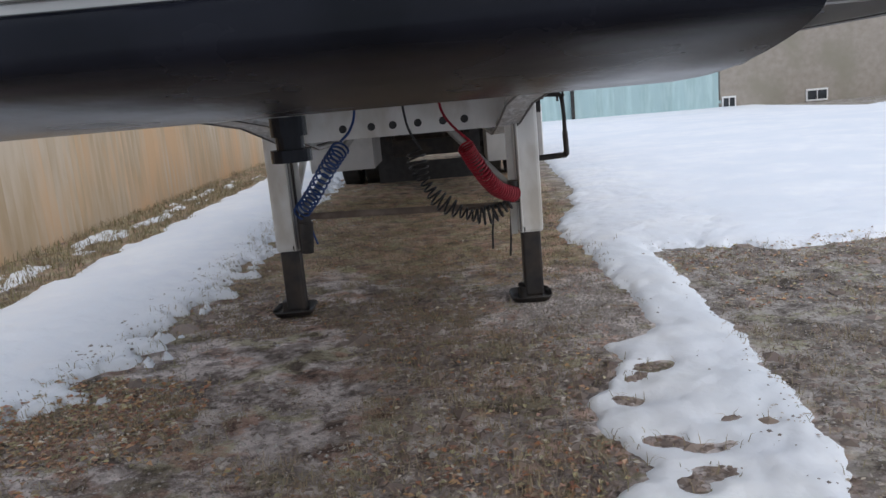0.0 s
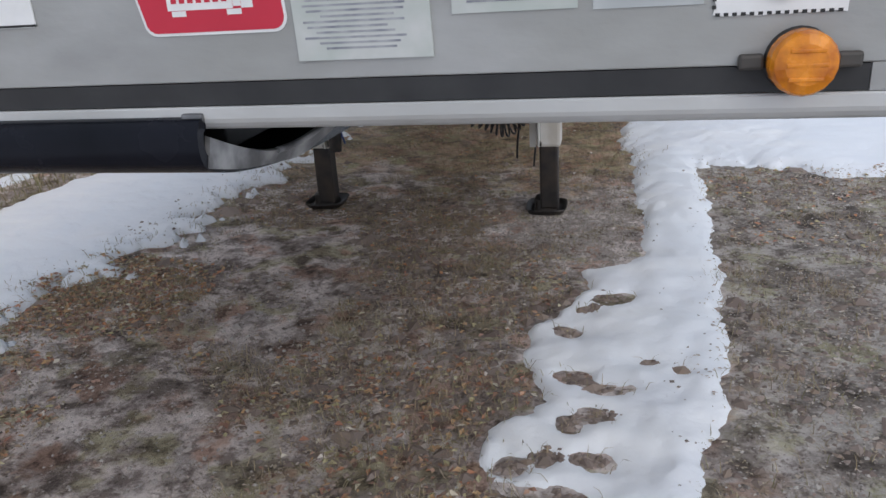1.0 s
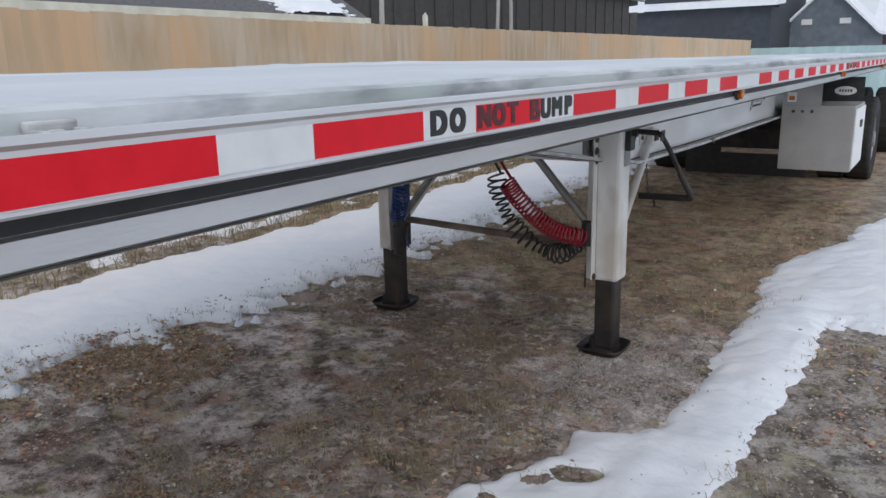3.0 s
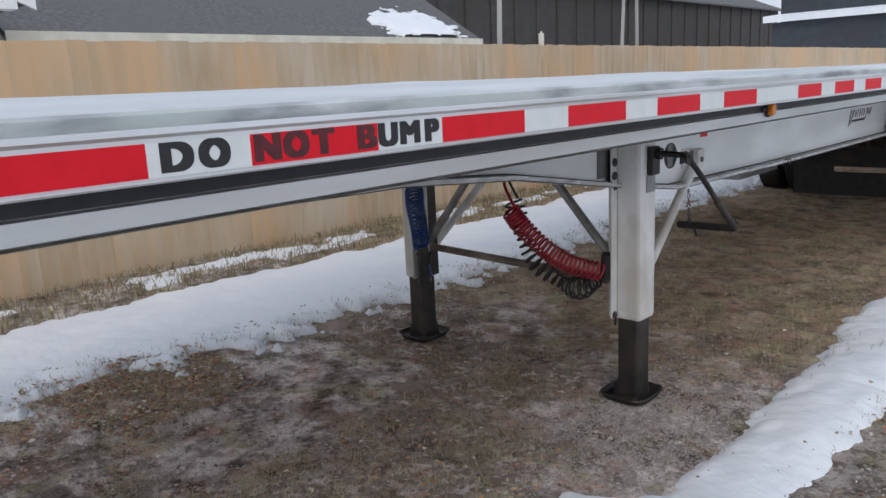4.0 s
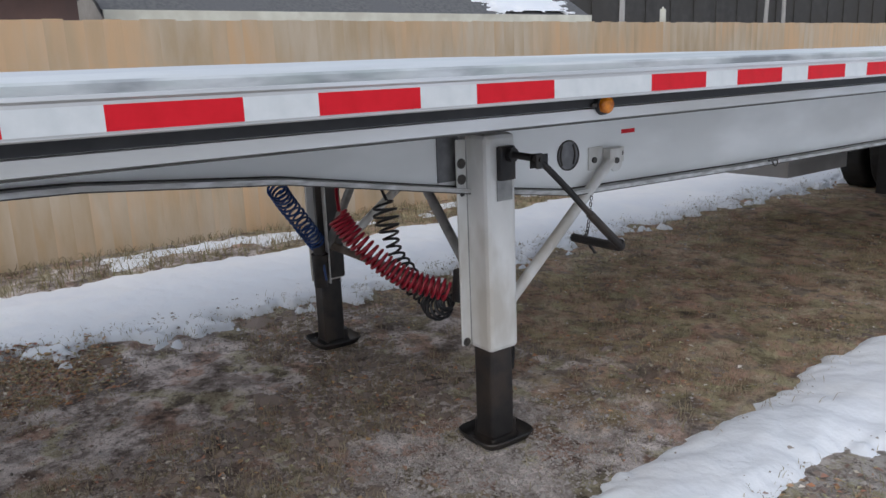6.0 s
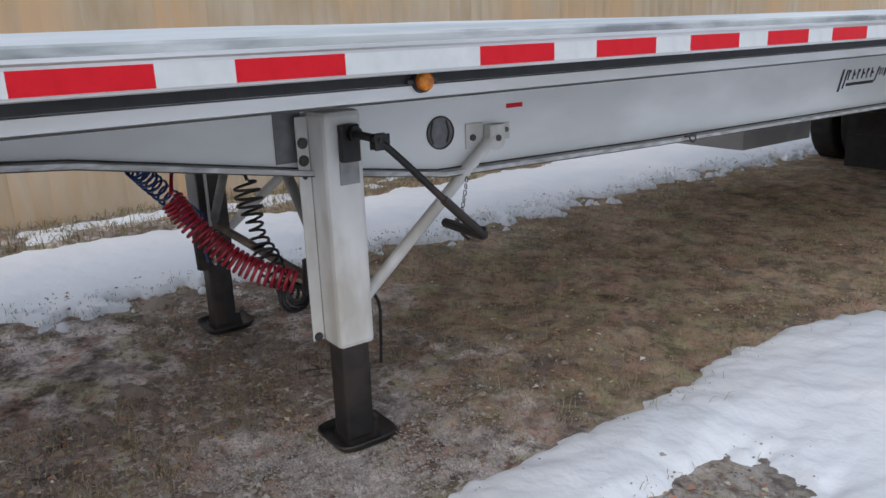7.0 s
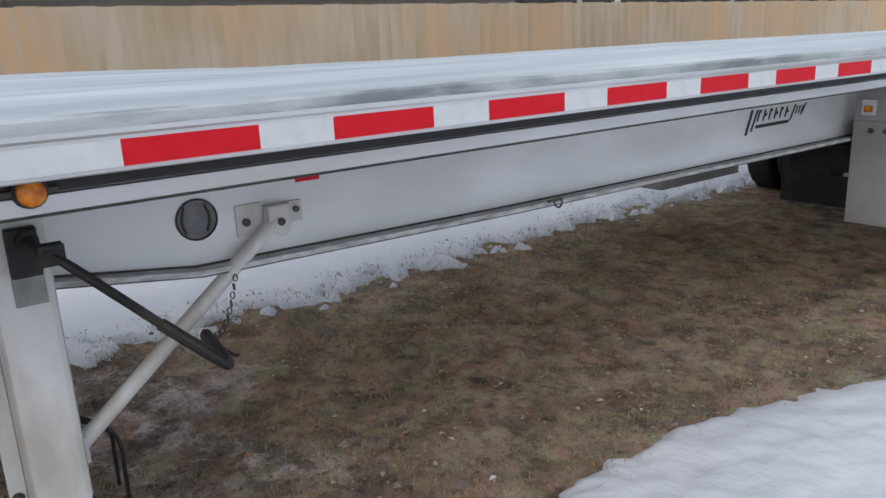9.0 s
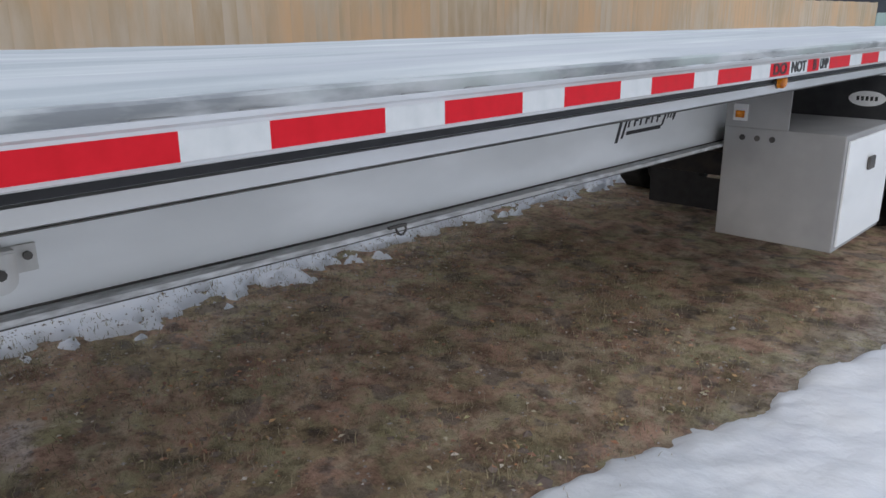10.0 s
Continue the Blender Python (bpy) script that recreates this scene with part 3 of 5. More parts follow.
# main beams: deep behind the landing gear, tapering towards the nose
BEAM = [(2.11, 1.255), (3.05, 1.235), (3.65, 1.185), (4.38, 1.065), (4.95, 0.985), (6.2, 0.965), (9.0, 0.95), (REAR, 0.95)]
for side in (1, -1):
    bx = CX + side * 0.61
    web, fl = bmesh.new(), bmesh.new()
    outline = [(y, z) for y, z in BEAM] + [(REAR, 1.335), (2.11, 1.335)]
    extrude_profile(web, outline, "x", bx - 0.006, bx + 0.006)
    beam = tpart("main_beam", web, ALU_WEB, label="deep aluminium main beam")
    for (y0, z0), (y1, z1) in zip(BEAM, BEAM[1:]):
        prof = [(y0, z0 - 0.016), (y1, z1 - 0.016), (y1, z1), (y0, z0)]
        extrude_profile(fl, prof, "x", bx - 0.066, bx + 0.066)
    tpart("bottom_flange", fl, GRIMED, beam, "grimy lower flange")
    # dark lines added along the web's foot and the flange's lower edge
    web_line, rim_line = bmesh.new(), bmesh.new()
    for (y0, z0), (y1, z1) in zip(BEAM, BEAM[1:]):
        for o in (1, -1):
            extrude_profile(web_line, [(y0, z0 + 0.0002), (y1, z1 + 0.0002), (y1, z1 + 0.006), (y0, z0 + 0.006)], "x", bx + o * 0.0062 - 0.0025 + o * 0.0026, bx + o * 0.0062 + 0.0025 + o * 0.0026)
            extrude_profile(rim_line, [(y0, z0 - 0.0200), (y1, z1 - 0.0200), (y1, z1 - 0.0162), (y0, z0 - 0.0162)], "x", bx + o * 0.0615 - 0.005, bx + o * 0.0615 + 0.005)
    tpart("web_foot_line", web_line, STEEL, beam, "dark line where web and flange meet")
    tpart("flange_edge_line", rim_line, STEEL, beam, "dark lower edge of the flange")
cross_mesh = None
for i in range(47):
    y = FRONT + 0.45 + i * 0.305
    if cross_mesh is None:
        b = bmesh.new()
        extrude_profile(b, [(-0.03, 1.345), (0.03, 1.345), (0.03, 1.351), (0.004, 1.355), (0.004, 1.45), (-0.004, 1.45), (-0.004, 1.355), (-0.03, 1.351)], "x", -1.12, 1.12)
        ob = part("crossmember", b, GREY_STEEL, trailer)
        cross_mesh = ob.data
    else:
        ob = new("crossmember", cross_mesh)
        ob.parent = trailer
    ob.location = (0, y - FRONT, 0)

# dark sheet added below the pale deck: the shade there put into colour
tpart("deck_shade_sheet", box((CX - 1.12, FRONT + 0.03, 1.4525), (CX + 1.12, REAR - 0.05, 1.4600)), STEEL, label="dark sheet that gives the deck's underside its shade")
# nose panel
panel = tpart("front_panel", box((CX - 1.272, FRONT - 0.008, 1.382), (1.2465, FRONT, 1.5225), 0.0015), NOSE, label="dull grey aluminium nose panel")
tpart("front_strip", box((CX - 1.27, FRONT - 0.006, 1.357), (1.222, FRONT - 0.001, 1.381)), BLACK, label="black strip along the nose")
LIP_FRONT = [(FRONT - 0.008, 1.356), (FRONT - 0.010, 1.354), (FRONT - 0.010, 1.343), (FRONT - 0.0085, 1.3385), (FRONT - 0.004, 1.3335), (FRONT + 0.003, 1.330), (FRONT + 0.03, 1.330), (FRONT + 0.03, 1.356)]
tpart("front_lip", profile(LIP_FRONT, "x", CX - 1.272, 1.2465), LIP_GREY)
# thin black sheet added behind and below the pale lip
tpart("lip_underside", box((CX - 1.25, FRONT + 0.031, 1.3372), (1.185, FRONT + 0.30, 1.3387)), LEG_BLACK, label="thin black sheet under the nose")
for m in (False, True):
    b = box((1.2225, FRONT - 0.0072, 1.3565), (1.2460, FRONT + 0.0305, 1.3818), 0.0005)
    tpart("corner_post", mirror(b) if m else b, NOSE)

# upper coupler under the nose
OUTER = bezier([(0.797, 1.3465, 0), (0.785, 1.343, 0), (0.777, 1.333, 0), (0.774, 1.318, 0), (0.776, 1.303, 0), (0.784, 1.291, 0), (0.808, 1.280, 0), (0.86, 1.267, 0), (0.95, 1.252, 0), (1.08, 1.239, 0), (1.25, 1.232, 0)], 5)
LIP = [(p.x, p.y) for p in OUTER] + [(2.10, 1.230), (2.10, 1.242), (1.25, 1.244), (1.08, 1.251), (0.95, 1.264), (0.866, 1.278), (0.822, 1.289), (0.798, 1.297), (0.789, 1.306), (0.786, 1.318), (0.789, 1.329), (0.797, 1.334)]
coupler = tpart("coupler_plate", profile(LIP, "x", CX - 0.62, CX + 0.615), GREASE, label="black greased coupler plate with rolled front edge", smooth=True)
tpart("coupler_frame", box((CX - 0.56, 1.26, 1.2415), (CX + 0.56, 2.08, 1.335), 0.004), GREASE, coupler)
# black block added to keep the gap above the coupler plate dark
tpart("coupler_gap_fill", box((CX - 0.555, 0.95, 1.270), (CX + 0.555, 1.2595, 1.3365), 0.003), BLACK, coupler)
WING_TOP = bezier([(0.566, 0.800, 1.322), (0.570, 0.87, 1.293), (0.576, 0.945, 1.272), (0.592, 1.02, 1.274), (0.612, 1.085, 1.292)], 4)
WING_LOW = bezier([(0.567, 0.786, 1.290), (0.568, 0.86, 1.270), (0.570, 0.94, 1.256), (0.578, 1.03, 1.247), (0.620, 1.104, 1.283)], 4)
for s in (1, -1):
    b = bmesh.new()
    rows = [[b.verts.new(p) for p in WING_TOP], [b.verts.new(p) for p in WING_LOW], [b.verts.new(p + Vector((-0.006, 0, 0.002))) for p in WING_LOW], [b.verts.new(p + Vector((-0.006, 0, 0.002))) for p in WING_TOP]]
    n = len(WING_TOP)
    for k in range(n - 1):
        for i in range(4):
            p, q = rows[i], rows[(i + 1) % 4]
            b.faces.new((p[k], p[k + 1], q[k + 1], q[k]))
    for k in (0, n - 1):
        b.faces.new([r[k] for r in rows])
    wing = tpart("coupler_side", b if s > 0 else mirror(b), WORN, coupler, "scraped grey side wing of the coupler", smooth=True)
    b = tube(WING_TOP[8:], 0.0045, 8)
    tpart("worn_rim", b if s > 0 else mirror(b), WORN, wing, "scraped bright rim")
    b = box((0.540, 0.7900, 1.3400), (0.566, 0.806, 1.3500), 0.003)
    tpart("end_weld", b if s > 0 else mirror(b), WORN, wing, "bright bare end of the rolled edge")
b = bmesh.new()
add_rod(b, (CX, 1.45, 1.2285), (CX, 1.45, 1.195), 0.032, seg=24)
add_rod(b, (CX, 1.45, 1.195), (CX, 1.45, 1.172), 0.025, seg=24)
add_rod(b, (CX, 1.45, 1.172), (CX, 1.45, 1.150), 0.036, seg=24)
tpart("kingpin", b, GREASE, coupler, "black kingpin")


# reflective tape and lettering on the rub rail
def text_part(word, size, at, material, parent, sx=1.0, name="lettering", bold=0.004):
    """Flat bold lettering: thin copies laid side by side thicken the strokes."""
    c = bpy.data.curves.new(name, "FONT")
    c.body, c.size, c.extrude, c.align_x, c.align_y = word, size, 0.0004, "CENTER", "CENTER"
    tmp = new("tmp", c)
    single = bpy.data.meshes.new_from_object(tmp.evaluated_get(bpy.context.evaluated_depsgraph_get()))
    bpy.data.objects.remove(tmp)
    b = bmesh.new()
    for k, (dx, dy) in enumerate(((-1, -0.4), (-1, 0.4), (-0.5, 0), (0, -0.4), (0, 0.4), (0.5, 0), (1, -0.4), (1, 0.4))):
        me = single.copy()
        me.transform(Matrix.Translation((dx * bold, dy * bold, k * 0.00006)) @ Matrix.Diagonal((sx, 1, 1, 1)))
        b.from_mesh(me)
    me = bpy.data.meshes.new(name)
    b.to_mesh(me)
    b.free()
    me.materials.append(material)
    ob = new(name, me)
    ob.parent = parent
    ob.matrix_local = at
    return ob


SIDE = Matrix(((0, 0, 1, 0), (1, 0, 0, 0), (0, 1, 0, 0), (0, 0, 0, 1)))      # writing that is read from the right-hand side


def on_side(x, y, z):
    return Matrix.Translation((x - CX, y - FRONT, z)) @ SIDE


P = 0.4572
TZ0, TZ1 = 1.4145, 1.4655
strip_mesh = {}


def strip(y0, y1, material, x=None):
    key = (material.name, round(y1 - y0, 4))
    if key not in strip_mesh:
        b = bmesh.new()
        add_box(b, (0, 0, TZ0), (0.0012, y1 - y0, TZ1))
        ob = part("red_reflector" if material is TAPE_RED else "white_reflector", b, material, trailer)
        strip_mesh[key] = ob.data
    else:
        ob = new("red_reflector" if material is TAPE_RED else "white_reflector", strip_mesh[key])
        ob.parent = trailer
    ob.location = ((RIGHT if x is None else x) + 0.0002 - CX, y0 - FRONT, 0)
    return ob


first = 1.158
reds = [first + i * P for i in range(7)] + [4.60 + i * P for i in range(7)] + [8.477 + i * P for i in range(15)]
for i, y in enumerate(reds):
    if y + 0.2794 > REAR:
        break
    strip(y, y + 0.2794, TAPE_RED)
    nxt = reds[i + 1] if i + 1 < len(reds) else y + P
    strip(y + 0.2794, nxt if nxt - y < 0.72 else y + P, TAPE_WHITE)
TZ = (TZ0 + TZ1) / 2


def word(text, y, ink, sx, bold=0.004):
    text_part(text, 0.0595, on_side(RIGHT + 0.0018, y, TZ), ink, trailer, sx, bold=bold)


# DO on white, NOT B across red, UMP on white
w0 = first + 2 * P
word("D", w0 - 0.1305, INK, 1.17, 0.0058)
word("O", w0 - 0.066, INK, 1.02, 0.0058)
word("N", w0 + 0.033, INK_FADED, 1.12, 0.0055)
word("O", w0 + 0.091, INK_FADED, 1.0, 0.0055)
word("T", w0 + 0.150, INK_FADED, 1.15, 0.0055)
word("B", w0 + 0.250, INK_FADED, 1.4, 0.0045)
word("U", w0 + 0.2794 + 0.026, INK, 1.15, 0.0055)
word("M", w0 + 0.2794 + 0.085, INK, 1.2, 0.005)
word("P", w0 + 0.2794 + 0.145, INK, 1.2, 0.0058)
# the same words further back, where the tape was joined in short pieces
strip(7.80, 8.00, TAPE_RED)
strip(8.00, 8.20, TAPE_WHITE)
strip(8.20, 8.34, TAPE_RED)
strip(8.34, 8.472, TAPE_WHITE)
word("DO", 7.90, INK_FADED, 1.5, 0.0045)
word("NOT", 8.10, INK, 1.25)
word("B", 8.285, INK_FADED, 1.25)
word("UMP", 8.402, INK, 0.85)


# landing gear
def foot_dish(x, y, z):
    """A dished sand shoe: a rounded square pad with a turned-up rim and a boot for the tube."""
    b = bmesh.new()
    rings = []
    for r, h in ((0.030, 0.0), (0.098, 0.0), (0.112, 0.006), (0.126, 0.032), (0.131, 0.034), (0.128, 0.040), (0.118, 0.020), (0.100, 0.012), (0.078, 0.014), (0.072, 0.040), (0.070, 0.085), (0.058, 0.090), (0.030, 0.090)):
        ring = []
        for k in range(32):
            a = 2 * math.pi * k / 32
            c, q = math.cos(a), math.sin(a)
            m = (abs(c) ** 5 + abs(q) ** 5) ** 0.2
            ring.append(b.verts.new((x + r * c / m * 0.94, y + r * q / m, z + h)))
        rings.append(ring)
    for p, q in zip(rings, rings[1:]):
        for k in range(32):
            b.faces.new((p[k], p[(k + 1) % 32], q[(k + 1) % 32], q[k]))
    b.faces.new(rings[0][::-1])
    b.faces.new(rings[-1])
    return b


def leg(x, y, foot_z, sleeve_z, outer):
    g = new("landing_leg")
    g.parent = trailer
    g["label"] = "white landing gear leg with black inner tube"
    b = bmesh.new()
    add_box(b, (x - 0.070, y - 0.064, sleeve_z), (x + 0.072, y + 0.080, 1.27), 0.019)
    tpart("sleeve", b, LEG_WHITE, g, "chipped white painted outer tube")
    b = bmesh.new()
    add_box(b, (x - 0.054, y - 0.052, foot_z + 0.03), (x + 0.054, y + 0.064, sleeve_z + 0.05), 0.014)
    tpart("inner_tube", b, LEG_BLACK, g, "black inner tube")
    tpart("foot_plate", foot_dish(x - 0.020, y + 0.025, foot_z), LEG_BLACK, g, "black dished steel sand shoe", smooth=True)
    # mounting plates: one faces outwards in front of the tube, one stands on the inner side
    o = outer
    xs = sorted((x - o * 0.056, x - o * 0.046))
    b = box((xs[0], y - 0.110, sleeve_z + 0.012), (xs[1], y - 0.058, 1.25), 0.004)
    plate = tpart("mounting_plate", b, LEG_WHITE, g)
    b = rod((x - o * 0.052, y - 0.060, sleeve_z + 0.014), (x - o * 0.052, y - 0.060, 1.245), 0.010, seg=10)
    tpart("weld_seam", b, GREY_STEEL, plate)
    for zz, rr in ((1.160, 0.0145), (1.100, 0.0145), (1.044, 0.007), (sleeve_z + 0.028, 0.0125)):
        b = bmesh.new()
        add_rod(b, (x - o * 0.0455, y - 0.090, zz), (x - o * 0.036, y - 0.090, zz), rr, seg=6)
        add_rod(b, (x - o * 0.0455, y - 0.090, zz), (x - o * 0.0425, y - 0.090, zz), rr * 1.35, seg=14)
        tpart("bolt", b, STEEL, plate)
    xs = sorted((x - o * 0.110, x - o * 0.0715))
    tpart("inner_flange", box((xs[0], y - 0.034, sleeve_z - 0.004), (xs[1], y - 0.026, 1.24), 0.002), LEG_WHITE, g)
    return g


legR = leg(0.650, 4.46, 0.016, 0.426, 1)
legL = leg(2 * CX - 0.650, 4.46, 0.046, 0.430, -1)
# gearbox, crank and drag brace on the right leg
b = bmesh.new()
add_box(b, (0.7225, 4.442, 1.098), (0.752, 4.514, 1.224), 0.006)
add_rod(b, (0.751, 4.486, 1.192), (0.772, 4.488, 1.192), 0.026)
add_rod(b, (0.771, 4.488, 1.192), (0.862, 4.496, 1.187), 0.0135)
tpart("gearbox", b, LEG_BLACK, legR, "black crank gearbox")
tpart("cover_plate", box((0.7225, 4.442, 1.020), (0.7275, 4.516, 1.0975), 0.0015), GREY_STEEL, legR)
b = tube(bezier([(0.862, 4.497, 1.187), (0.880, 4.520, 1.170), (0.90, 4.60, 1.09), (0.922, 4.73, 0.955)], 8), 0.0125, 10)
sweep(b, bezier([(0.921, 4.727, 0.958), (0.934, 4.80, 0.885), (0.947, 4.868, 0.818)], 6), 0.0165, 10)
crank = tpart("crank_arm", b, LEG_BLACK, legR, "dark folding crank arm")
b = bmesh.new()
for e in (-1, 1):
    add_box(b, (0.872 + e * 0.015 - 0.003, 4.488, 1.148), (0.872 + e * 0.015 + 0.003, 4.545, 1.200), 0.002)
add_rod(b, (0.848, 4.508, 1.180), (0.896, 4.508, 1.180), 0.008, seg=10)
tpart("crank_joint", b, LEG_BLACK, legR, "dark forked joint of the crank")
b = tube(bezier([(0.945, 4.865, 0.832), (0.94, 4.878, 0.812), (0.90, 4.886, 0.806), (0.64, 4.93, 0.792)], 6), 0.0185, 10)
tpart("crank_handle", b, LEG_BLACK, legR, "dark crank handle grip")
b = bmesh.new()
for k in range(13):
    c = Vector((0.632, 5.045, 0.945)).lerp(Vector((0.70, 4.93, 0.80)), k / 12) - Vector((0, 0, 0.05 * math.sin(math.pi * k / 12)))
    ring = [c + Vector((0.007 * math.cos(a) if k % 2 else 0, 0 if k % 2 else 0.007 * math.cos(a), 0.011 * math.sin(a))) for a in [2 * math.pi * q / 8 for q in range(9)]]
    sweep(b, ring, 0.0022, 5)
tpart("chain", b, STEEL, legR, "short dark keeper chain")
tpart("hook", tube(bezier([(0.72, 4.93, 0.80), (0.715, 4.95, 0.765), (0.71, 4.98, 0.735), (0.70, 5.0, 0.725)], 6), 0.006, 8), LEG_BLACK, legR)


def drag_brace(m=False):
    b = bmesh.new()
    a, c = Vector((0.645, 4.545, 0.575)), Vector((0.594, 5.215, 1.092))
    add_rod(b, a, c, 0.0235, seg=18)
    br = tpart("drag_brace", mirror(b) if m else b, LEG_WHITE, legL if m else legR, "white tubular drag brace")
    # a white channel with a rounded foot, bolted to the beam
    b = bmesh.new()
    front = [(5.184, 1.134), (5.184, 1.075)] + [(5.222 - 0.038 * math.cos(q * math.pi / 8), 1.075 - 0.036 * math.sin(q * math.pi / 8)) for q in range(1, 8)] + [(5.260, 1.075), (5.260, 1.134)]
    extrude_profile(b, front, "x", 0.606, 0.613)
    add_box(b, (0.5705, 5.184, 1.060), (0.6055, 5.190, 1.134), 0.001)
    add_box(b, (0.5705, 5.254, 1.060), (0.6055, 5.260, 1.134), 0.001)
    add_box(b, (0.5705, 5.184, 1.1345), (0.613, 5.260, 1.1405), 0.001)
    add_box(b, (0.5665, 5.2605, 1.072), (0.5745, 5.318, 1.140), 0.002)
    tpart("brace_bracket", mirror(b) if m else b, LEG_WHITE, br)
    b = bmesh.new()
    add_rod(b, (0.6135, 5.222, 1.088), (0.622, 5.222, 1.088), 0.0135, seg=8)
    tpart("bracket_bolt", mirror(b) if m else b, STEEL, br)
    b = rod((0.5750, 5.296, 1.112), (0.582, 5.296, 1.112), 0.011, seg=8)
    tpart("bracket_bolt", mirror(b) if m else b, STEEL, br)
    b = bmesh.new()
    add_box(b, (0.62, 4.53, 0.52), (0.67, 4.556, 0.60), 0.003)
    tpart("brace_lug", mirror(b) if m else b, LEG_WHITE, br)


drag_brace()
drag_brace(True)
# cross bracing between the legs
xl, xr = 2 * CX - 0.58, 0.58
tpart("cross_tube", rod((xl, 4.47, 0.62), (xr, 4.47, 0.585), 0.020), RUSTY, label="dull rusty cross tube between the legs")
tpart("knee_brace", rod((xl, 4.45, 0.62), (-0.30, 4.45, 1.08), 0.021), GREY_STEEL)
tpart("knee_brace", rod((xr, 4.45, 0.66), (0.20, 4.45, 1.08), 0.021), GREY_STEEL)
b = box((CX - 0.61, 4.40, 1.04), (CX + 0.61, 4.408, 1.20), 0.002)
hanger = tpart("leg_crossmember", b, LEG_WHITE, label="white perforated crossmember between the legs")
for hx in (-0.36, -0.20, -0.08, 0.06, 0.20, 0.32):
    tpart("round_hole", rod((hx, 4.3985, 1.10), (hx, 4.3995, 1.10), 0.022), INK, hanger)
# web details
hole = tpart("access_hole", rod((0.5665, 4.972, 1.130), (0.5675, 4.972, 1.130), 0.064, seg=32), DARK_FILL, label="dark round access hole in the beam")
b = bmesh.new()
sweep(b, [(0.5685, 4.972 + 0.062 * math.cos(k * math.pi / 16), 1.130 + 0.062 * math.sin(k * math.pi / 16)) for k in range(33)], 0.0035, 6)
tpart("hole_rim", b, STEEL, hole)
for y0, bow in ((4.936, -0.010), (5.000, 0.012)):
    tpart("inner_bar", tube(bezier([(0.5690, y0, 1.175), (0.5690, y0 + bow, 1.130), (0.5690, y0, 1.090)], 5), 0.0045, 6), STEEL, hole)
# thin dark plate added for the shade on the web beside the leg
tpart("shade_plate", box((0.5665, 4.285, 1.092), (0.5705, 4.386, 1.329), 0.001), DARK_FILL, label="dark plate for the shade on the beam beside the leg")
wp = tpart("web_plate", box((0.5665, 5.092, 1.052), (0.5725, 5.180, 1.152), 0.0015), LEG_WHITE)
b = rod((0.5727, 5.124, 1.096), (0.580, 5.124, 1.096), 0.0135, seg=8)
tpart("plate_bolt", b, STEEL, wp)
tpart("reflector_patch", box((0.5665, 5.307, 1.196), (0.5675, 5.395, 1.214)), TAPE_RED, label="small faded red reflector")


# marker lamps
def lamp(at, facing, r=0.0275, base=1.08, thick=0.008, deep=0.031):
    g = new("marker_lamp")
    g.parent = trailer
    g["label"] = "round amber marker lamp with black base"
    q = Vector(facing).to_track_quat("Z", "Y").to_matrix().to_4x4()
    M = Matrix.Translation(at) @ q
    b = bmesh.new()
    bmesh.ops.create_cone(b, cap_ends=True, segments=28, radius1=r * base, radius2=r * (base - 0.08), depth=thick, matrix=M @ Matrix.Translation((0, 0, thick / 2)))
    tpart("base", b, BLACK, g)
    b = bmesh.new()
    prof = [(r * 0.97, thick + 0.0002), (r * 0.97, thick + deep * 0.58), (r * 0.88, thick + deep * 0.80), (r * 0.6, thick + deep * 0.95), (0, thick + deep)]
    rings = []
    for rr, zz in prof[:-1]:
        rings.append([b.verts.new(M @ Vector((rr * (1 + 0.012 * (k % 2)) * math.cos(2 * math.pi * k / 36), rr * (1 + 0.012 * (k % 2)) * math.sin(2 * math.pi * k / 36), zz))) for k in range(36)])
    top = b.verts.new(M @ Vector((0, 0, thick + deep)))
    for a, c in zip(rings, rings[1:]):
        for k in range(36):
            b.faces.new((a[k], a[(k + 1) % 36], c[(k + 1) % 36], c[k]))
    for k in range(36):
        b.faces.new((rings[-1][k], rings[-1][(k + 1) % 36], top))
    b.faces.new(rings[0][::-1])
    lens = tpart("lens", b, AMBER, g, "amber ribbed lens")
    for hgt, half in ((-0.42, 0.50), (0.0, 0.58), (0.42, 0.50)):
        b = bmesh.new()
        add_box(b, (-half * r, hgt * r - 0.0020, thick + deep * 0.87), (half * r, hgt * r + 0.0020, thick + deep * 0.995), 0.001, M)
        tpart("lens_rib", b, AMBER, lens)
    for s in (1, -1):
        b = bmesh.new()
        add_box(b, (-0.011, -0.007, 0.0), (0.011, 0.007, 0.011), 0.003, M @ Matrix.Translation((s * (r * 1.08 + 0.0095), 0, 0)))
        tpart("bracket", b, STEEL, g)


lamp((1.160, FRONT - 0.008, 1.386), (0, -1, 0), 0.0292, 1.02)
lamp((2 * CX - 1.160, FRONT - 0.008, 1.386), (0, -1, 0), 0.0292)
lamp((1.2365, 0.897, 1.377), (1, -0.10, 0.12), 0.0235, 1.40, 0.020, 0.018)
lamp((1.234, 4.442, 1.381), (1, 0, 0), 0.0265, 1.22, 0.014, 0.020)
lamp((1.234, 8.05, 1.381), (1, 0, 0))
lamp((1.234, 11.8, 1.381), (1, 0, 0))
lamp((1.234, REAR - 0.3, 1.381), (1, 0, 0))


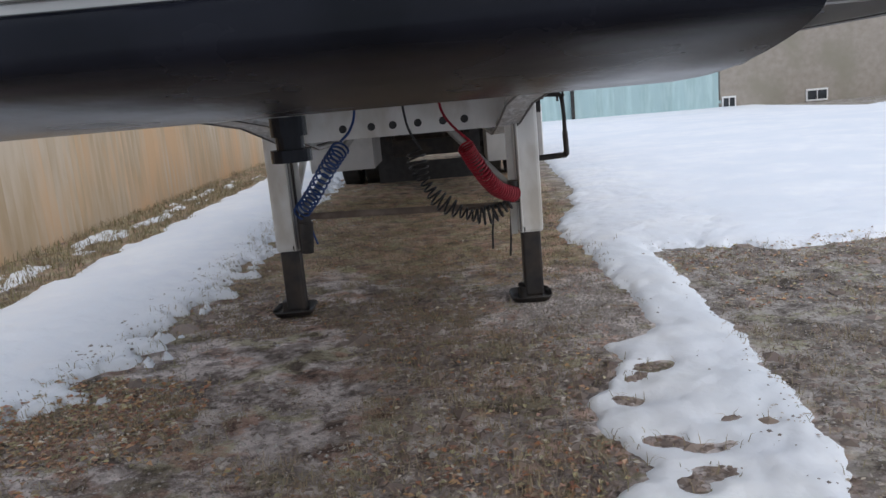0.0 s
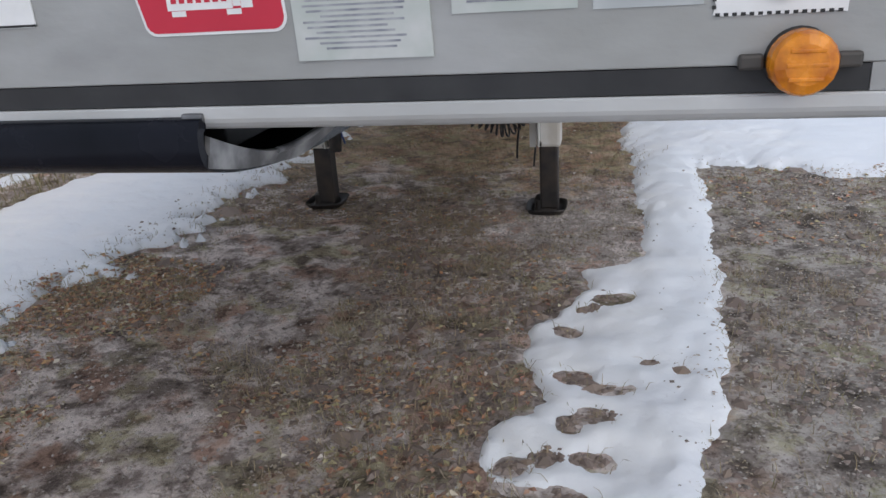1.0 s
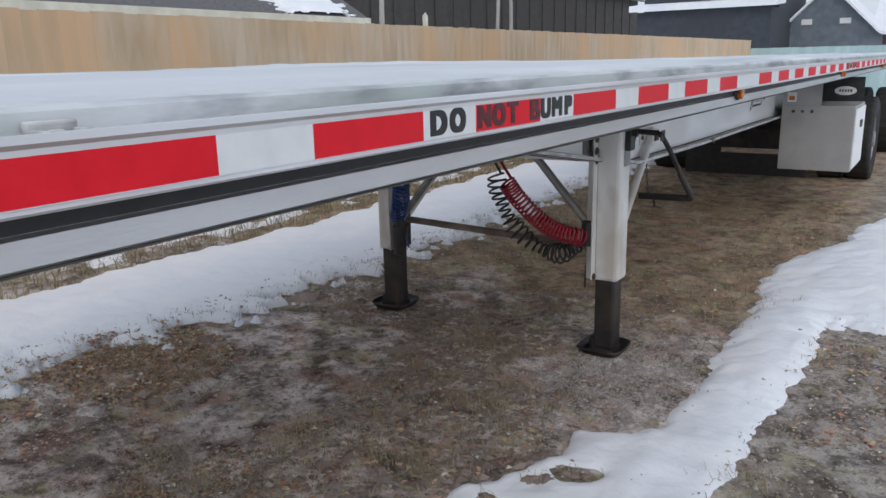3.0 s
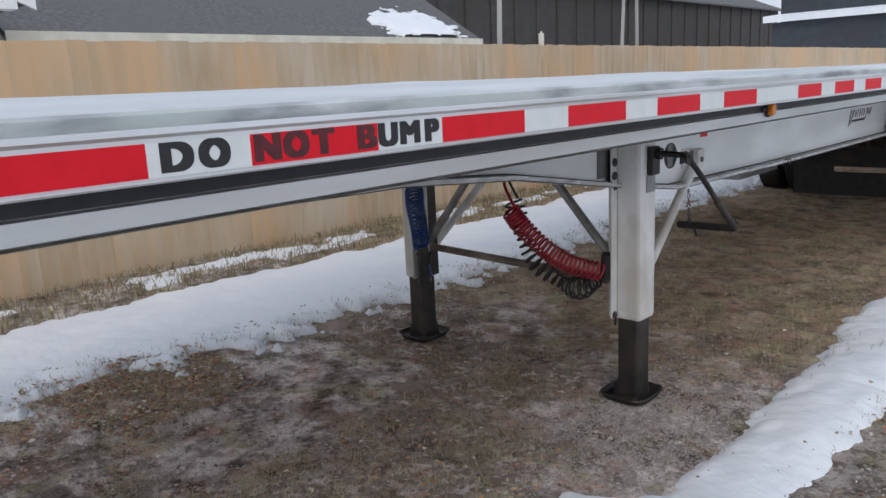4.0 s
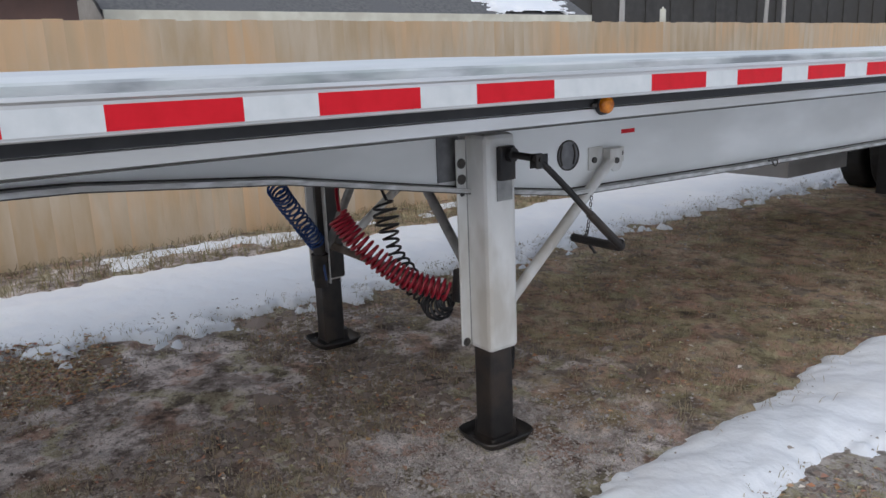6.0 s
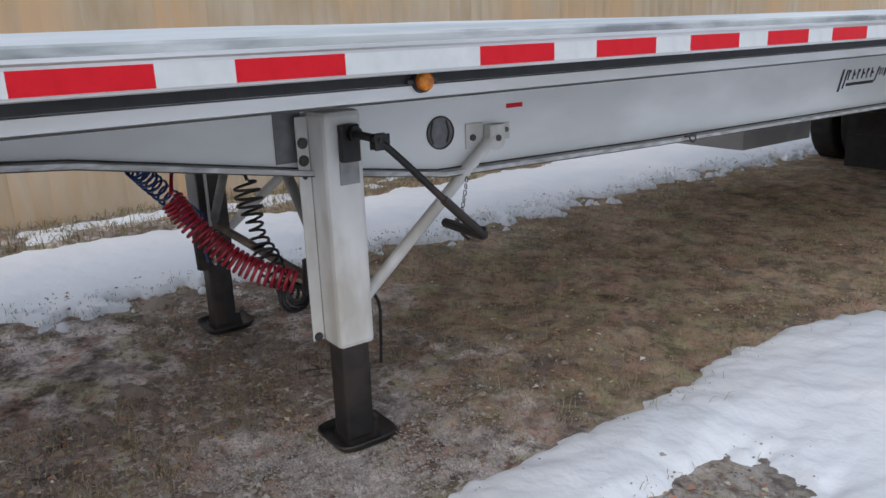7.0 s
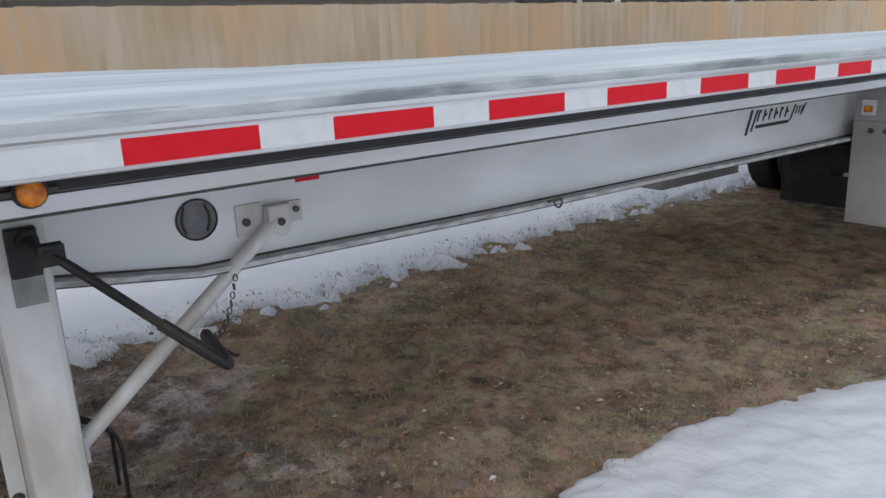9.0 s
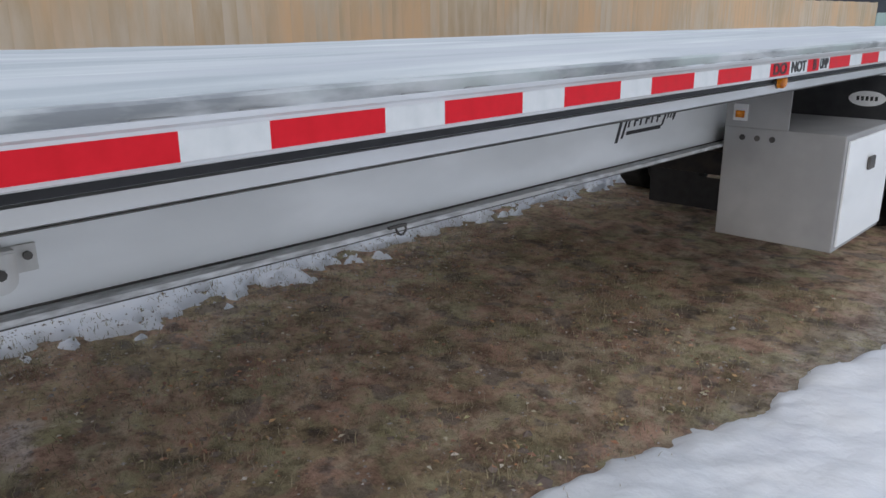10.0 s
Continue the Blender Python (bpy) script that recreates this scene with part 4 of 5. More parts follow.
# stickers on the nose
def sticker(name, x0, x1, z0, z1, material, parent, label="", depth=0.0105, slant=0.0):
    b = bmesh.new()
    y0, y1 = FRONT - depth, FRONT - 0.0082
    prof = [(x0, z1), (x1 - slant, z1), (x1, z0), (x0 + slant, z0)]
    a = [b.verts.new((x, y0, z)) for x, z in prof]
    c = [b.verts.new((x, y1, z)) for x, z in prof]
    for i in range(4):
        b.faces.new((a[i], a[(i + 1) % 4], c[(i + 1) % 4], c[i]))
    b.faces.new(a)
    b.faces.new(c[::-1])
    return tpart(name, b, material, parent, label)


def print_lines(parent, x0, x1, z0, z1, n, depth):
    for i in range(n):
        z = z1 - (i + 0.5) * (z1 - z0) / n
        w = (x1 - x0) * random.uniform(0.55, 1.0)
        s = (x1 - x0 - w) * random.uniform(0.2, 0.8)
        sticker("print_line", x0 + s, x0 + s + w, z - 0.0011, z + 0.0011, PRINT, parent, depth=depth)


def rounded(x0, x1, z0, z1, r, y0, y1, slant=0.0):
    """A flat plate with rounded corners, facing forwards."""
    b = bmesh.new()
    out = []
    for cx, cz, a0 in ((x1 - r, z1 - r, 0), (x0 + r, z1 - r, 90), (x0 + r + slant, z0 + r, 180), (x1 - r + slant * 0.3, z0 + r, 270)):
        out += [(cx + r * math.cos(radians(a0 + k * 22.5)), cz + r * math.sin(radians(a0 + k * 22.5))) for k in range(5)]
    a = [b.verts.new((x, y0, z)) for x, z in out]
    c = [b.verts.new((x, y1, z)) for x, z in out]
    n = len(out)
    for k in range(n):
        b.faces.new((a[k], a[(k + 1) % n], c[(k + 1) % n], c[k]))
    b.faces.new(a)
    b.faces.new(c[::-1])
    return b


tpart("badge_border", rounded(0.503, 0.672, 1.431, 1.516, 0.014, FRONT - 0.0098, FRONT - 0.0082, 0.012), WHITE, panel)
badge = tpart("badge", rounded(0.506, 0.669, 1.434, 1.513, 0.012, FRONT - 0.0104, FRONT - 0.0083, 0.012), BADGE_RED, panel, "red badge with a white truck shape")
for x0, x1, z0, z1 in ((0.546, 0.619, 1.456, 1.482), (0.6195, 0.628, 1.458, 1.484), (0.6285, 0.641, 1.456, 1.472), (0.550, 0.566, 1.450, 1.4555), (0.612, 0.628, 1.450, 1.4555), (0.554, 0.560, 1.488, 1.502), (0.564, 0.576, 1.490, 1.494), (0.582, 0.606, 1.488, 1.492), (0.590, 0.594, 1.4925, 1.502)):
    sticker("truck_shape", x0, x1, z0, z1, WHITE, badge, depth=0.0108)
for i in range(7):
    sticker("badge_bar", 0.551 + i * 0.0094, 0.557 + i * 0.0094, 1.463, 1.475, BADGE_RED, badge, depth=0.0112)
p0 = sticker("notice", 0.276, 0.385, 1.447, 1.514, WHITE, panel, "small white sticker with a dark lower edge", 0.0098)
sticker("dark_edge", 0.277, 0.385, 1.4475, 1.4500, INK, p0, depth=0.0102)
sticker("dot", 0.284, 0.298, 1.453, 1.463, PRINT, p0, depth=0.0102)
p1 = sticker("notice", 0.681, 0.825, 1.401, 1.502, PAPER, panel, "weathered paper notice", 0.0114, 0.003)
print_lines(p1, 0.690, 0.800, 1.410, 1.498, 17, 0.0118)
p2 = sticker("notice", 0.845, 0.964, 1.440, 1.506, PAPER, panel, "weathered paper notice with a brown heading", 0.0100)
print_lines(p2, 0.856, 0.942, 1.448, 1.494, 9, 0.0104)
for k in range(4):
    sticker("heading_mark", 0.880 + k * 0.012, 0.887 + k * 0.012, 1.4965, 1.5025, RUSTY, p2, depth=0.0104)
sticker("notice", 0.978, 1.076, 1.438, 1.503, PAPER_FADED, panel, "faded pale sticker", 0.0096)
b = bmesh.new()
torn = []
random.seed(5)
for k in range(13):
    torn.append((1.080 + 0.118 * k / 12, 1.482 - random.uniform(0, 0.006) - (0.008 if k in (3, 4) else 0)))
for k in range(1, 6):
    torn.append((1.198 - random.uniform(0, 0.007), 1.482 - 0.054 * k / 6))
for k in range(13):
    torn.append((1.196 - 0.112 * k / 12, 1.426 + random.uniform(0, 0.002)))
for k in range(1, 6):
    torn.append((1.082 + random.uniform(0, 0.005), 1.428 + 0.05 * k / 6))
a = [b.verts.new((x, FRONT - 0.0100, z)) for x, z in torn]
c = [b.verts.new((x, FRONT - 0.0082, z)) for x, z in torn]
for k in range(len(torn)):
    b.faces.new((a[k], a[(k + 1) % len(torn)], c[(k + 1) % len(torn)], c[k]))
b.faces.new(a)
b.faces.new(c[::-1])
p4 = tpart("torn_sticker", b, WHITE, panel, "torn white sticker with dark dotted edge")
for i in range(15):
    sticker("dotted_edge", 1.086 + i * 0.0073, 1.090 + i * 0.0073, 1.4265, 1.4295, INK, p4, depth=0.0104)
    if i % 4 != 2 and i < 12:
        sticker("dotted_edge", 1.084 + i * 0.0073, 1.0875 + i * 0.0073, 1.4735, 1.4755, INK, p4, depth=0.0104)
for i in range(6):
    sticker("dotted_edge", 1.0835, 1.0865, 1.433 + i * 0.0068, 1.436 + i * 0.0068, INK, p4, depth=0.0104)
tpart("round_plug", rod((1.142, FRONT - 0.016, 1.456), (1.142, FRONT - 0.0101, 1.456), 0.0155, seg=28), BLACK, panel, "dark round plug")

# boxes, wheels and axles at the rear
def tool_box(x0, x1, y0, y1, z0, z1):
    g = new("tool_box")
    g.parent = trailer
    g["label"] = "plain grey aluminium underbody tool box"
    # body and bracket colour holds the front's shade, the door's the brighter lit side
    tpart("body", box((x0, y0, z0), (x1, y1, z1), 0.006), BOX_SHADE, g)
    ox = x1 if x1 > 0 else x0
    s = 1 if x1 > 0 else -1
    tpart("door", box((min(ox + s * 0.001, ox + s * 0.014), y0 + 0.03, z0 + 0.03), (max(ox + s * 0.001, ox + s * 0.014), y1 - 0.03, z1 - 0.03), 0.003), ALU_WEB, g, "hinged side door, paler for the light on that side")
    tpart("latch", box((min(ox + s * 0.0145, ox + s * 0.03), (y0 + y1) / 2 - 0.05, z1 - 0.22), (max(ox + s * 0.0145, ox + s * 0.03), (y0 + y1) / 2 + 0.05, z1 - 0.15), 0.004), STEEL, g)
    lo, hi = (x0 + 0.002, x0 + 0.345) if s > 0 else (x1 - 0.345, x1 - 0.002)
    tpart("bracket", box((lo, y0 + 0.002, z1), (hi, y0 + 0.014, 1.332)), BOX_SHADE, g, "grey hanger plate")
    for k in range(3):
        hx = x0 + 0.105 + k * 0.082 if s > 0 else x1 - 0.105 - k * 0.082
        tpart("bolt_hole", rod((hx, y0 - 0.0005, z1 - 0.055), (hx, y0 - 0.004, z1 - 0.055), 0.016, seg=14), STEEL, g)
    return g


tool_box(0.645, 1.285, 8.93, 9.75, 0.44, 1.060)
tool_box(2 * CX - 1.285, -0.655, 8.86, 9.86, 0.478, 1.060)
lb = new("side_lamp")
lb.parent = trailer
lb["label"] = "small square amber lamp on a white plate"
tpart("plate", box((0.690, 8.920, 1.095), (0.770, 8.9315, 1.185), 0.002), WHITE, lb)
tpart("lens", box((0.705, 8.910, 1.112), (0.755, 8.9195, 1.150), 0.004), AMBER, lb)


def wheel(x, y, outer):
    g = new("wheel")
    g.parent = trailer
    g["label"] = "black truck tyre on a steel rim"
    R = 0.505
    prof = [(0.29, -0.105), (0.40, -0.135), (0.47, -0.13), (R - 0.012, -0.115), (R, -0.095), (R, 0.095), (R - 0.012, 0.115), (0.47, 0.13), (0.40, 0.135), (0.29, 0.105)]
    b = bmesh.new()
    seg = 56
    rings = [[b.verts.new((x + w, y + (r + (0.008 if (k % 2 and r > 0.48) else 0)) * math.cos(2 * math.pi * k / seg), R + (r + (0.008 if (k % 2 and r > 0.48) else 0)) * math.sin(2 * math.pi * k / seg))) for k in range(seg)] for r, w in prof]
    for a, c in zip(rings, rings[1:]):
        for k in range(seg):
            b.faces.new((a[k], a[(k + 1) % seg], c[(k + 1) % seg], c[k]))
    tpart("tyre", b, TYRE, g)
    b = bmesh.new()
    for w0, w1, r0, r1 in ((-0.105, -0.03, 0.29, 0.26), (-0.03, 0.03, 0.26, 0.26), (0.03, 0.105, 0.26, 0.29)):
        add_rod(b, (x + w0, y, R), (x + w1, y, R), r0, r1, 32, cap=False)
    add_rod(b, (x + outer * 0.02, y, R), (x + outer * 0.03, y, R), 0.26, seg=32)
    add_rod(b, (x + outer * 0.03, y, R), (x + outer * 0.13, y, R), 0.11, 0.09, 20)
    tpart("rim", b, GREY_STEEL, g)


for ay in (11.6, 14.6):
    for s in (1, -1):
        wheel(CX + s * 1.19, ay, s)
        wheel(CX + s * 0.86, ay, s)
    tpart("axle", rod((CX - 1.0, ay, 0.505), (CX + 1.0, ay, 0.505), 0.065), LEG_BLACK)
    for s in (1, -1):
        tpart("spring_hanger", box((CX + s * 0.56 - 0.03, ay - 0.65, 0.55), (CX + s * 0.56 + 0.03, ay - 0.5, 0.93), 0.004), LEG_BLACK)
        tpart("trailing_arm", box((CX + s * 0.56 - 0.04, ay - 0.6, 0.52), (CX + s * 0.56 + 0.04, ay + 0.3, 0.62), 0.01), LEG_BLACK)
        tpart("air_spring", rod((CX + s * 0.56, ay + 0.25, 0.62), (CX + s * 0.56, ay + 0.25, 0.93), 0.12), BLACK)
guard = tpart("splash_guard", box((CX + 0.66, 9.95, 0.62), (CX + 1.30, 9.957, 1.30)), BLACK)
b = rod((0, 0, 0), (0, 0.004, 0), 0.1, seg=32)
bmesh.ops.transform(b, matrix=Matrix.Translation((1.075, 9.9455, 1.158)) @ Matrix.Diagonal((1.05, 1, 0.46, 1)), verts=b.verts)
oval = tpart("emblem", b, WHITE, guard, "pale oval emblem with dark bars")
for k in range(5):
    tpart("emblem_bar", box((1.015 + k * 0.026, 9.9442, 1.146), (1.031 + k * 0.026, 9.9452, 1.172)), INK, oval)
tpart("suspension_frame", box((CX - 0.50, 10.45, 0.46), (CX + 0.50, 10.53, 0.94), 0.006), LEG_BLACK, label="dark suspension crossmember")
for s in (1, -1):
    tpart("frame_rail", box((CX + s * 0.50 - 0.04, 9.9, 0.72), (CX + s * 0.50 + 0.04, 13.0, 0.935), 0.006), LEG_BLACK)
    tpart("brake_chamber", rod((CX + s * 0.36, 11.05, 0.62), (CX + s * 0.36, 11.3, 0.62), 0.085, 0.085, 20), LEG_BLACK)
tank = tpart("air_tank", rod((CX - 0.42, 10.2, 0.80), (CX + 0.35, 10.2, 0.80), 0.11, 0.11, 24), LEG_BLACK, label="dark cylindrical air tank")
for x in (-0.30, 0.15):
    tpart("tank_strap", rod((x - 0.02, 10.2, 0.80), (x + 0.02, 10.2, 0.80), 0.113, seg=24), STEEL, tank)
# black sheet added across the axle's front for tyres, guards and shade, slit midway
b = box((-0.80, 10.80, 0.09), (0.64, 10.808, 0.36), 0.002)
add_box(b, (-0.80, 10.80, 0.455), (0.64, 10.808, 0.955), 0.002)
for x0, x1 in ((-0.80, -0.36), (0.43, 0.64)):
    add_box(b, (x0, 10.7995, 0.355), (x1, 10.8085, 0.46))
tpart("dark_backing", b, BLACK, label="black sheet standing for the dark mass in front of the axle")

# small things on the right-hand beam
b = tube(bezier([(0.640, 6.415, 0.968), (0.645, 6.425, 0.945), (0.645, 6.445, 0.940), (0.643, 6.462, 0.955), (0.640, 6.455, 0.970)], 5), 0.004, 7)
add_box(b, (0.632, 6.385, 0.966), (0.646, 6.465, 0.974))
tpart("tie_clip", b, STEEL, label="small dark hanging clip")


def slanted(y0, y1, z0, z1, lean):
    """A thin leaning bar on the beam's side."""
    b = bmesh.new()
    prof = [(y0, z0), (y1, z0), (y1 + lean, z1), (y0 + lean, z1)]
    extrude_profile(b, prof, "x", 0.5664, 0.5668)
    return b


logo = tpart("maker_mark", slanted(8.00, 8.335, 1.098, 1.116, 0.004), INK, label="dark maker's mark on the beam")
for y0, y1, z0, z1 in ((7.900, 7.926, 1.070, 1.200), (7.952, 7.972, 1.085, 1.195), (8.337, 8.357, 1.110, 1.196), (8.452, 8.470, 1.130, 1.196)):
    tpart("mark_bar", slanted(y0, y1, z0, z1, 0.055), INK, logo)
for k in range(6):
    y0 = 8.01 + k * 0.055
    tpart("mark_bar", slanted(y0, y0 + 0.018, 1.134, 1.192, 0.02), INK, logo)
    tpart("mark_bar", slanted(y0 + 0.0185, y0 + 0.045, 1.176 - 0.020 * (k % 2), 1.192 - 0.020 * (k % 2), 0.004), INK, logo)
for k in range(3):
    tpart("mark_bar", slanted(8.395 + k * 0.03, 8.411 + k * 0.03, 1.142, 1.186, 0.02), INK, logo)
# connector box in the middle of the nose
gb = tpart("connector_box", rounded(CX - 0.318, CX + 0.318, 1.356, 1.520, 0.06, FRONT - 0.022, FRONT - 0.0085), NOSE, label="dull grey connector plate with rounded corners")
for gx, gm, lb_ in ((CX - 0.24, BLUE_HOSE, "blue air coupling"), (CX + 0.24, RED_HOSE, "red air coupling"), (CX, BLACK, "black electric socket")):
    b = bmesh.new()
    add_rod(b, (gx, FRONT - 0.0222, 1.455), (gx, FRONT - 0.036, 1.455), 0.034, 0.030, 20)
    add_box(b, (gx - 0.012, FRONT - 0.044, 1.42), (gx + 0.03, FRONT - 0.0365, 1.485), 0.003)
    tpart("air_coupling", b, gm, gb, lb_)


# ---- coiled hoses hanging at the landing gear ----
def coil(b, pts, radius, turns, r, flare=0.0, n=14):
    """A helix round a sagging line."""
    line = bezier(pts, 40)
    m = turns * n
    out = []
    up = Vector((0, 0, 1))
    for i in range(m + 1):
        f = i / m * (len(line) - 1)
        k = min(int(f), len(line) - 2)
        p = line[k].lerp(line[k + 1], f - k)
        d = (line[k + 1] - line[k]).normalized()
        s = d.cross(Vector((0, 1, 0)) if abs(d.y) < 0.8 else up).normalized()
        u = s.cross(d)
        a = 2 * math.pi * i / n
        rr = radius * (1 + flare * math.sin(a * 0.13))
        out.append(p + rr * (math.cos(a) * s + math.sin(a) * u))
    sweep(b, out, r, 6)


def hose(name, label, material, strands):
    h = thing(name, label, "hose", (0, 4.3, 0), "hoses at the landing gear")
    for nm, b in strands:
        bmesh.ops.translate(b, vec=(0, -4.3, 0), verts=b.verts)
        part(nm, b, material, h, smooth=True)
    return h


b = bmesh.new()
coil(b, [(0.305, 3.995, 0.975), (0.345, 4.035, 0.895), (0.41, 4.12, 0.785), (0.475, 4.21, 0.71), (0.56, 4.32, 0.665)], 0.040, 25, 0.0062)
hose("coiled_air_hose", "red coiled air hose slung between frame and leg", RED_HOSE, [("coil", b), ("hose_end", tube(bezier([(0.33, 3.99, 1.00), (0.25, 4.03, 1.08), (0.20, 4.10, 1.16), (0.18, 4.15, 1.28)], 6), 0.007))])
b = bmesh.new()
coil(b, [(0.03, 4.37, 0.95), (0.06, 4.38, 0.80), (0.14, 4.38, 0.665), (0.29, 4.38, 0.570), (0.42, 4.37, 0.555), (0.545, 4.33, 0.62)], 0.041, 22, 0.0062, 0.3)
hose("coiled_cable", "black coiled cable sagging under the trailer nose", BLACK_HOSE, [("coil", b), ("cable_end", tube(bezier([(0.06, 4.37, 0.96), (0.03, 4.36, 1.02), (0.0, 4.35, 1.10), (-0.02, 4.35, 1.26)], 6), 0.007)), ("cable_end", tube(bezier([(0.52, 4.36, 0.63), (0.555, 4.56, 0.60), (0.560, 4.65, 0.52), (0.552, 4.66, 0.38), (0.540, 4.66, 0.245)], 6), 0.0065)), ("cable_end", tube(bezier([(0.42, 4.40, 0.58), (0.445, 4.56, 0.57), (0.453, 4.65, 0.50), (0.442, 4.66, 0.40), (0.437, 4.66, 0.296)], 6), 0.0065))])
b = bmesh.new()
coil(b, [(-0.33, 4.03, 1.02), (-0.42, 4.12, 0.92), (-0.54, 4.26, 0.77), (-0.645, 4.37, 0.655)], 0.043, 15, 0.0062)
hose("coiled_air_hose", "blue coiled air hose hung on the far leg", BLUE_HOSE, [("coil", b), ("hose_end", tube(bezier([(-0.33, 4.03, 1.05), (-0.28, 4.05, 1.10), (-0.25, 4.08, 1.18), (-0.25, 4.10, 1.30)], 6), 0.007)), ("hose_end", tube(bezier([(-0.63, 4.36, 0.64), (-0.60, 4.37, 0.58), (-0.585, 4.37, 0.52), (-0.57, 4.37, 0.47)], 6), 0.006))])
b = bmesh.new()
add_rod(b, (-0.625, 4.37, 0.60), (-0.635, 4.37, 0.425), 0.044, 0.036, 18)
add_rod(b, (-0.625, 4.37, 0.60), (-0.625, 4.36, 0.645), 0.034, 0.026, 18)
tpart("hose_holder", b, LEG_BLACK, legL, "black cup that holds the hose ends")
tpart("hose_holder", rod((0.560, 4.385, 0.615), (0.566, 4.385, 0.735), 0.040, 0.034, 18), LEG_BLACK, legR, "black cup that holds the hose ends")
# added dark plate: grime and shade of the white leg's inner face
tpart("inner_shade_plate", box((-0.6775, 4.392, 0.445), (-0.668, 4.532, 1.255), 0.003), LEG_BLACK, legL, "dark plate for grime and shade on the inner side")

# snow lying on the deck
def deck_snow_height(x, y):
    edge = np.minimum(np.minimum(1.185 - x, x - (2 * CX - 1.22)), np.minimum(y - FRONT + 0.03, REAR - y))
    edge = edge + 0.10 * (fbm(x * 5 + 3, y * 1.3, 4) - 0.5) + 0.05 * (fbm(x * 20, y * 8, 2) - 0.5)
    thin = np.clip(edge / 0.16, 0, 1)
    # it lies deeper beside the landing gear, on the fence side
    drift = np.interp(y, [0.8, 3, 4, 5, 6, 9, 12], [-0.010, -0.004, 0.022, 0.010, -0.016, -0.016, -0.010]) * np.clip((0.3 - x) / 0.8, 0, 1)
    return 1.508 + np.where(edge > 0, 0.003, -0.012) + 0.026 * thin ** 0.8 * (0.5 + 0.8 * fbm(x * 1.5, y * 0.5, 3)) + 0.004 * thin * np.cos(x * 2 * math.pi / 0.30) + 0.008 * thin * (fbm(x * 9, y * 1.8, 3) - 0.45) + thin * drift


ds = sheet("deck_snow", lines([(2 * CX - 1.26, 0.2, 0.05), (0.2, 1.222, 0.014)]), lines([(FRONT + 0.004, 8, 0.025), (8, REAR, 0.1)]), deck_snow_height, None, DECK_SNOW)
tagged(ds, "thin streaky snow lying on the trailer deck", "snow", kind="stuff")


# snow caught in the slot behind the rub rail
def rail_snow_height(x, y):
    r = (y - POCKET) % 0.61
    gap = np.minimum(np.abs(r), np.minimum(np.abs(r - 0.205), np.abs(r - 0.61)))
    heap = np.clip((gap - 0.034) / 0.02, 0, 1)
    much = np.clip((fbm(y * 1.9 + 3, y * 0 + 4, 3) - 0.38) * 5, 0, 1) * np.clip((y - 1.07) / 0.04, 0, 1)
    much = np.maximum(much, np.clip(1 - np.abs(y - 1.25) / 0.28, 0, 1) ** 0.3 * (y > 1.09))
    side = np.clip((x - 1.2335) / 0.006, 0, 1)
    return 1.455 + heap * much * (0.028 + 0.012 * (fbm(y * 16, x * 20, 3) - 0.4) - 0.10 * np.abs(x - 1.256)) * (0.4 + 0.6 * side)


rs = sheet("rail_snow", lines([(1.2335, 1.2825, 0.007)]), lines([(1.05, 5.5, 0.012), (5.5, 14, 0.03)]), rail_snow_height, lambda x, y: rail_snow_height(x, y) > 1.4605, DECK_SNOW)
tagged(rs, "small heaps of snow caught behind the rub rail", "snow", kind="stuff")

# ---- fences ----
def fence_run(name, label, x0, y0, x1, y1, z0, height, material, board=0.14):
    d = Vector((x1 - x0, y1 - y0, 0))
    n = int(d.length / board)
    f = thing(name, label, "fence", (x0, y0, z0))
    u = d.normalized()
    ang = math.degrees(math.atan2(u.y, u.x))
    meshes = [None] * 5
    for i in range(n):
        k = random.randrange(5)
        if meshes[k] is None:
            b = bmesh.new()
            add_box(b, (0.0002, -0.010, 0.02), (board - 0.0002, 0.010, height + (-0.006, 0.003, 0.0, 0.005, -0.003)[k]), 0.0)
            ob = part("board", b, material, f)
            meshes[k] = ob.data
        else:
            ob = new("board", meshes[k])
            ob.parent = f
        ob.matrix_local = Matrix.Translation(u * (i * board)) @ pose(0, 0, 0, 0, 0, ang) @ Matrix.Translation((0, random.uniform(-0.0007, 0.0007), 0))
    for z in (0.35, height - 0.3):
        r = part("rail", box((0, 0.016, z - 0.045), (d.length, 0.05, z + 0.045)), material, f)
        r.matrix_local = pose(0, 0, 0, 0, 0, ang)
    for k in range(int(d.length / 2.4) + 1):
        r = part("post", box((-0.045, 0.052, -0.05), (0.045, 0.14, height - 0.05)), material, f)
        r.matrix_local = Matrix.Translation(u * min(k * 2.4, d.length - 0.05)) @ pose(0, 0, 0, 0, 0, ang)
    return f


fence_run("board_fence", "tall weathered tan wooden board fence", -3.60, -2.0, -3.60, 27.0, -0.02, 2.00, FENCE, 0.14)
fence_run("board_fence", "pale teal painted board fence across the yard", -3.6, 27.08, 9.69, 27.08, -0.21, 1.94, TEAL, 0.2)
b = bmesh.new()
add_box(b, (4.50, 26.94, -0.2), (4.61, 27.05, 1.74), 0.004)
tagged(part("fence_post", b, LEG_BLACK), "dark post standing against the teal fence", "post")


# ---- houses beyond the fences ----
def slab(bm, pts, thick):
    """A flat sloping slab from four corners, thickened downwards."""
    top = [bm.verts.new(p) for p in pts]
    bot = [bm.verts.new((p[0], p[1], p[2] - thick)) for p in pts]
    n = len(pts)
    bm.faces.new(top)
    bm.faces.new(bot[::-1])
    for i in range(n):
        bm.faces.new((top[i], bot[i], bot[(i + 1) % n], top[(i + 1) % n]))


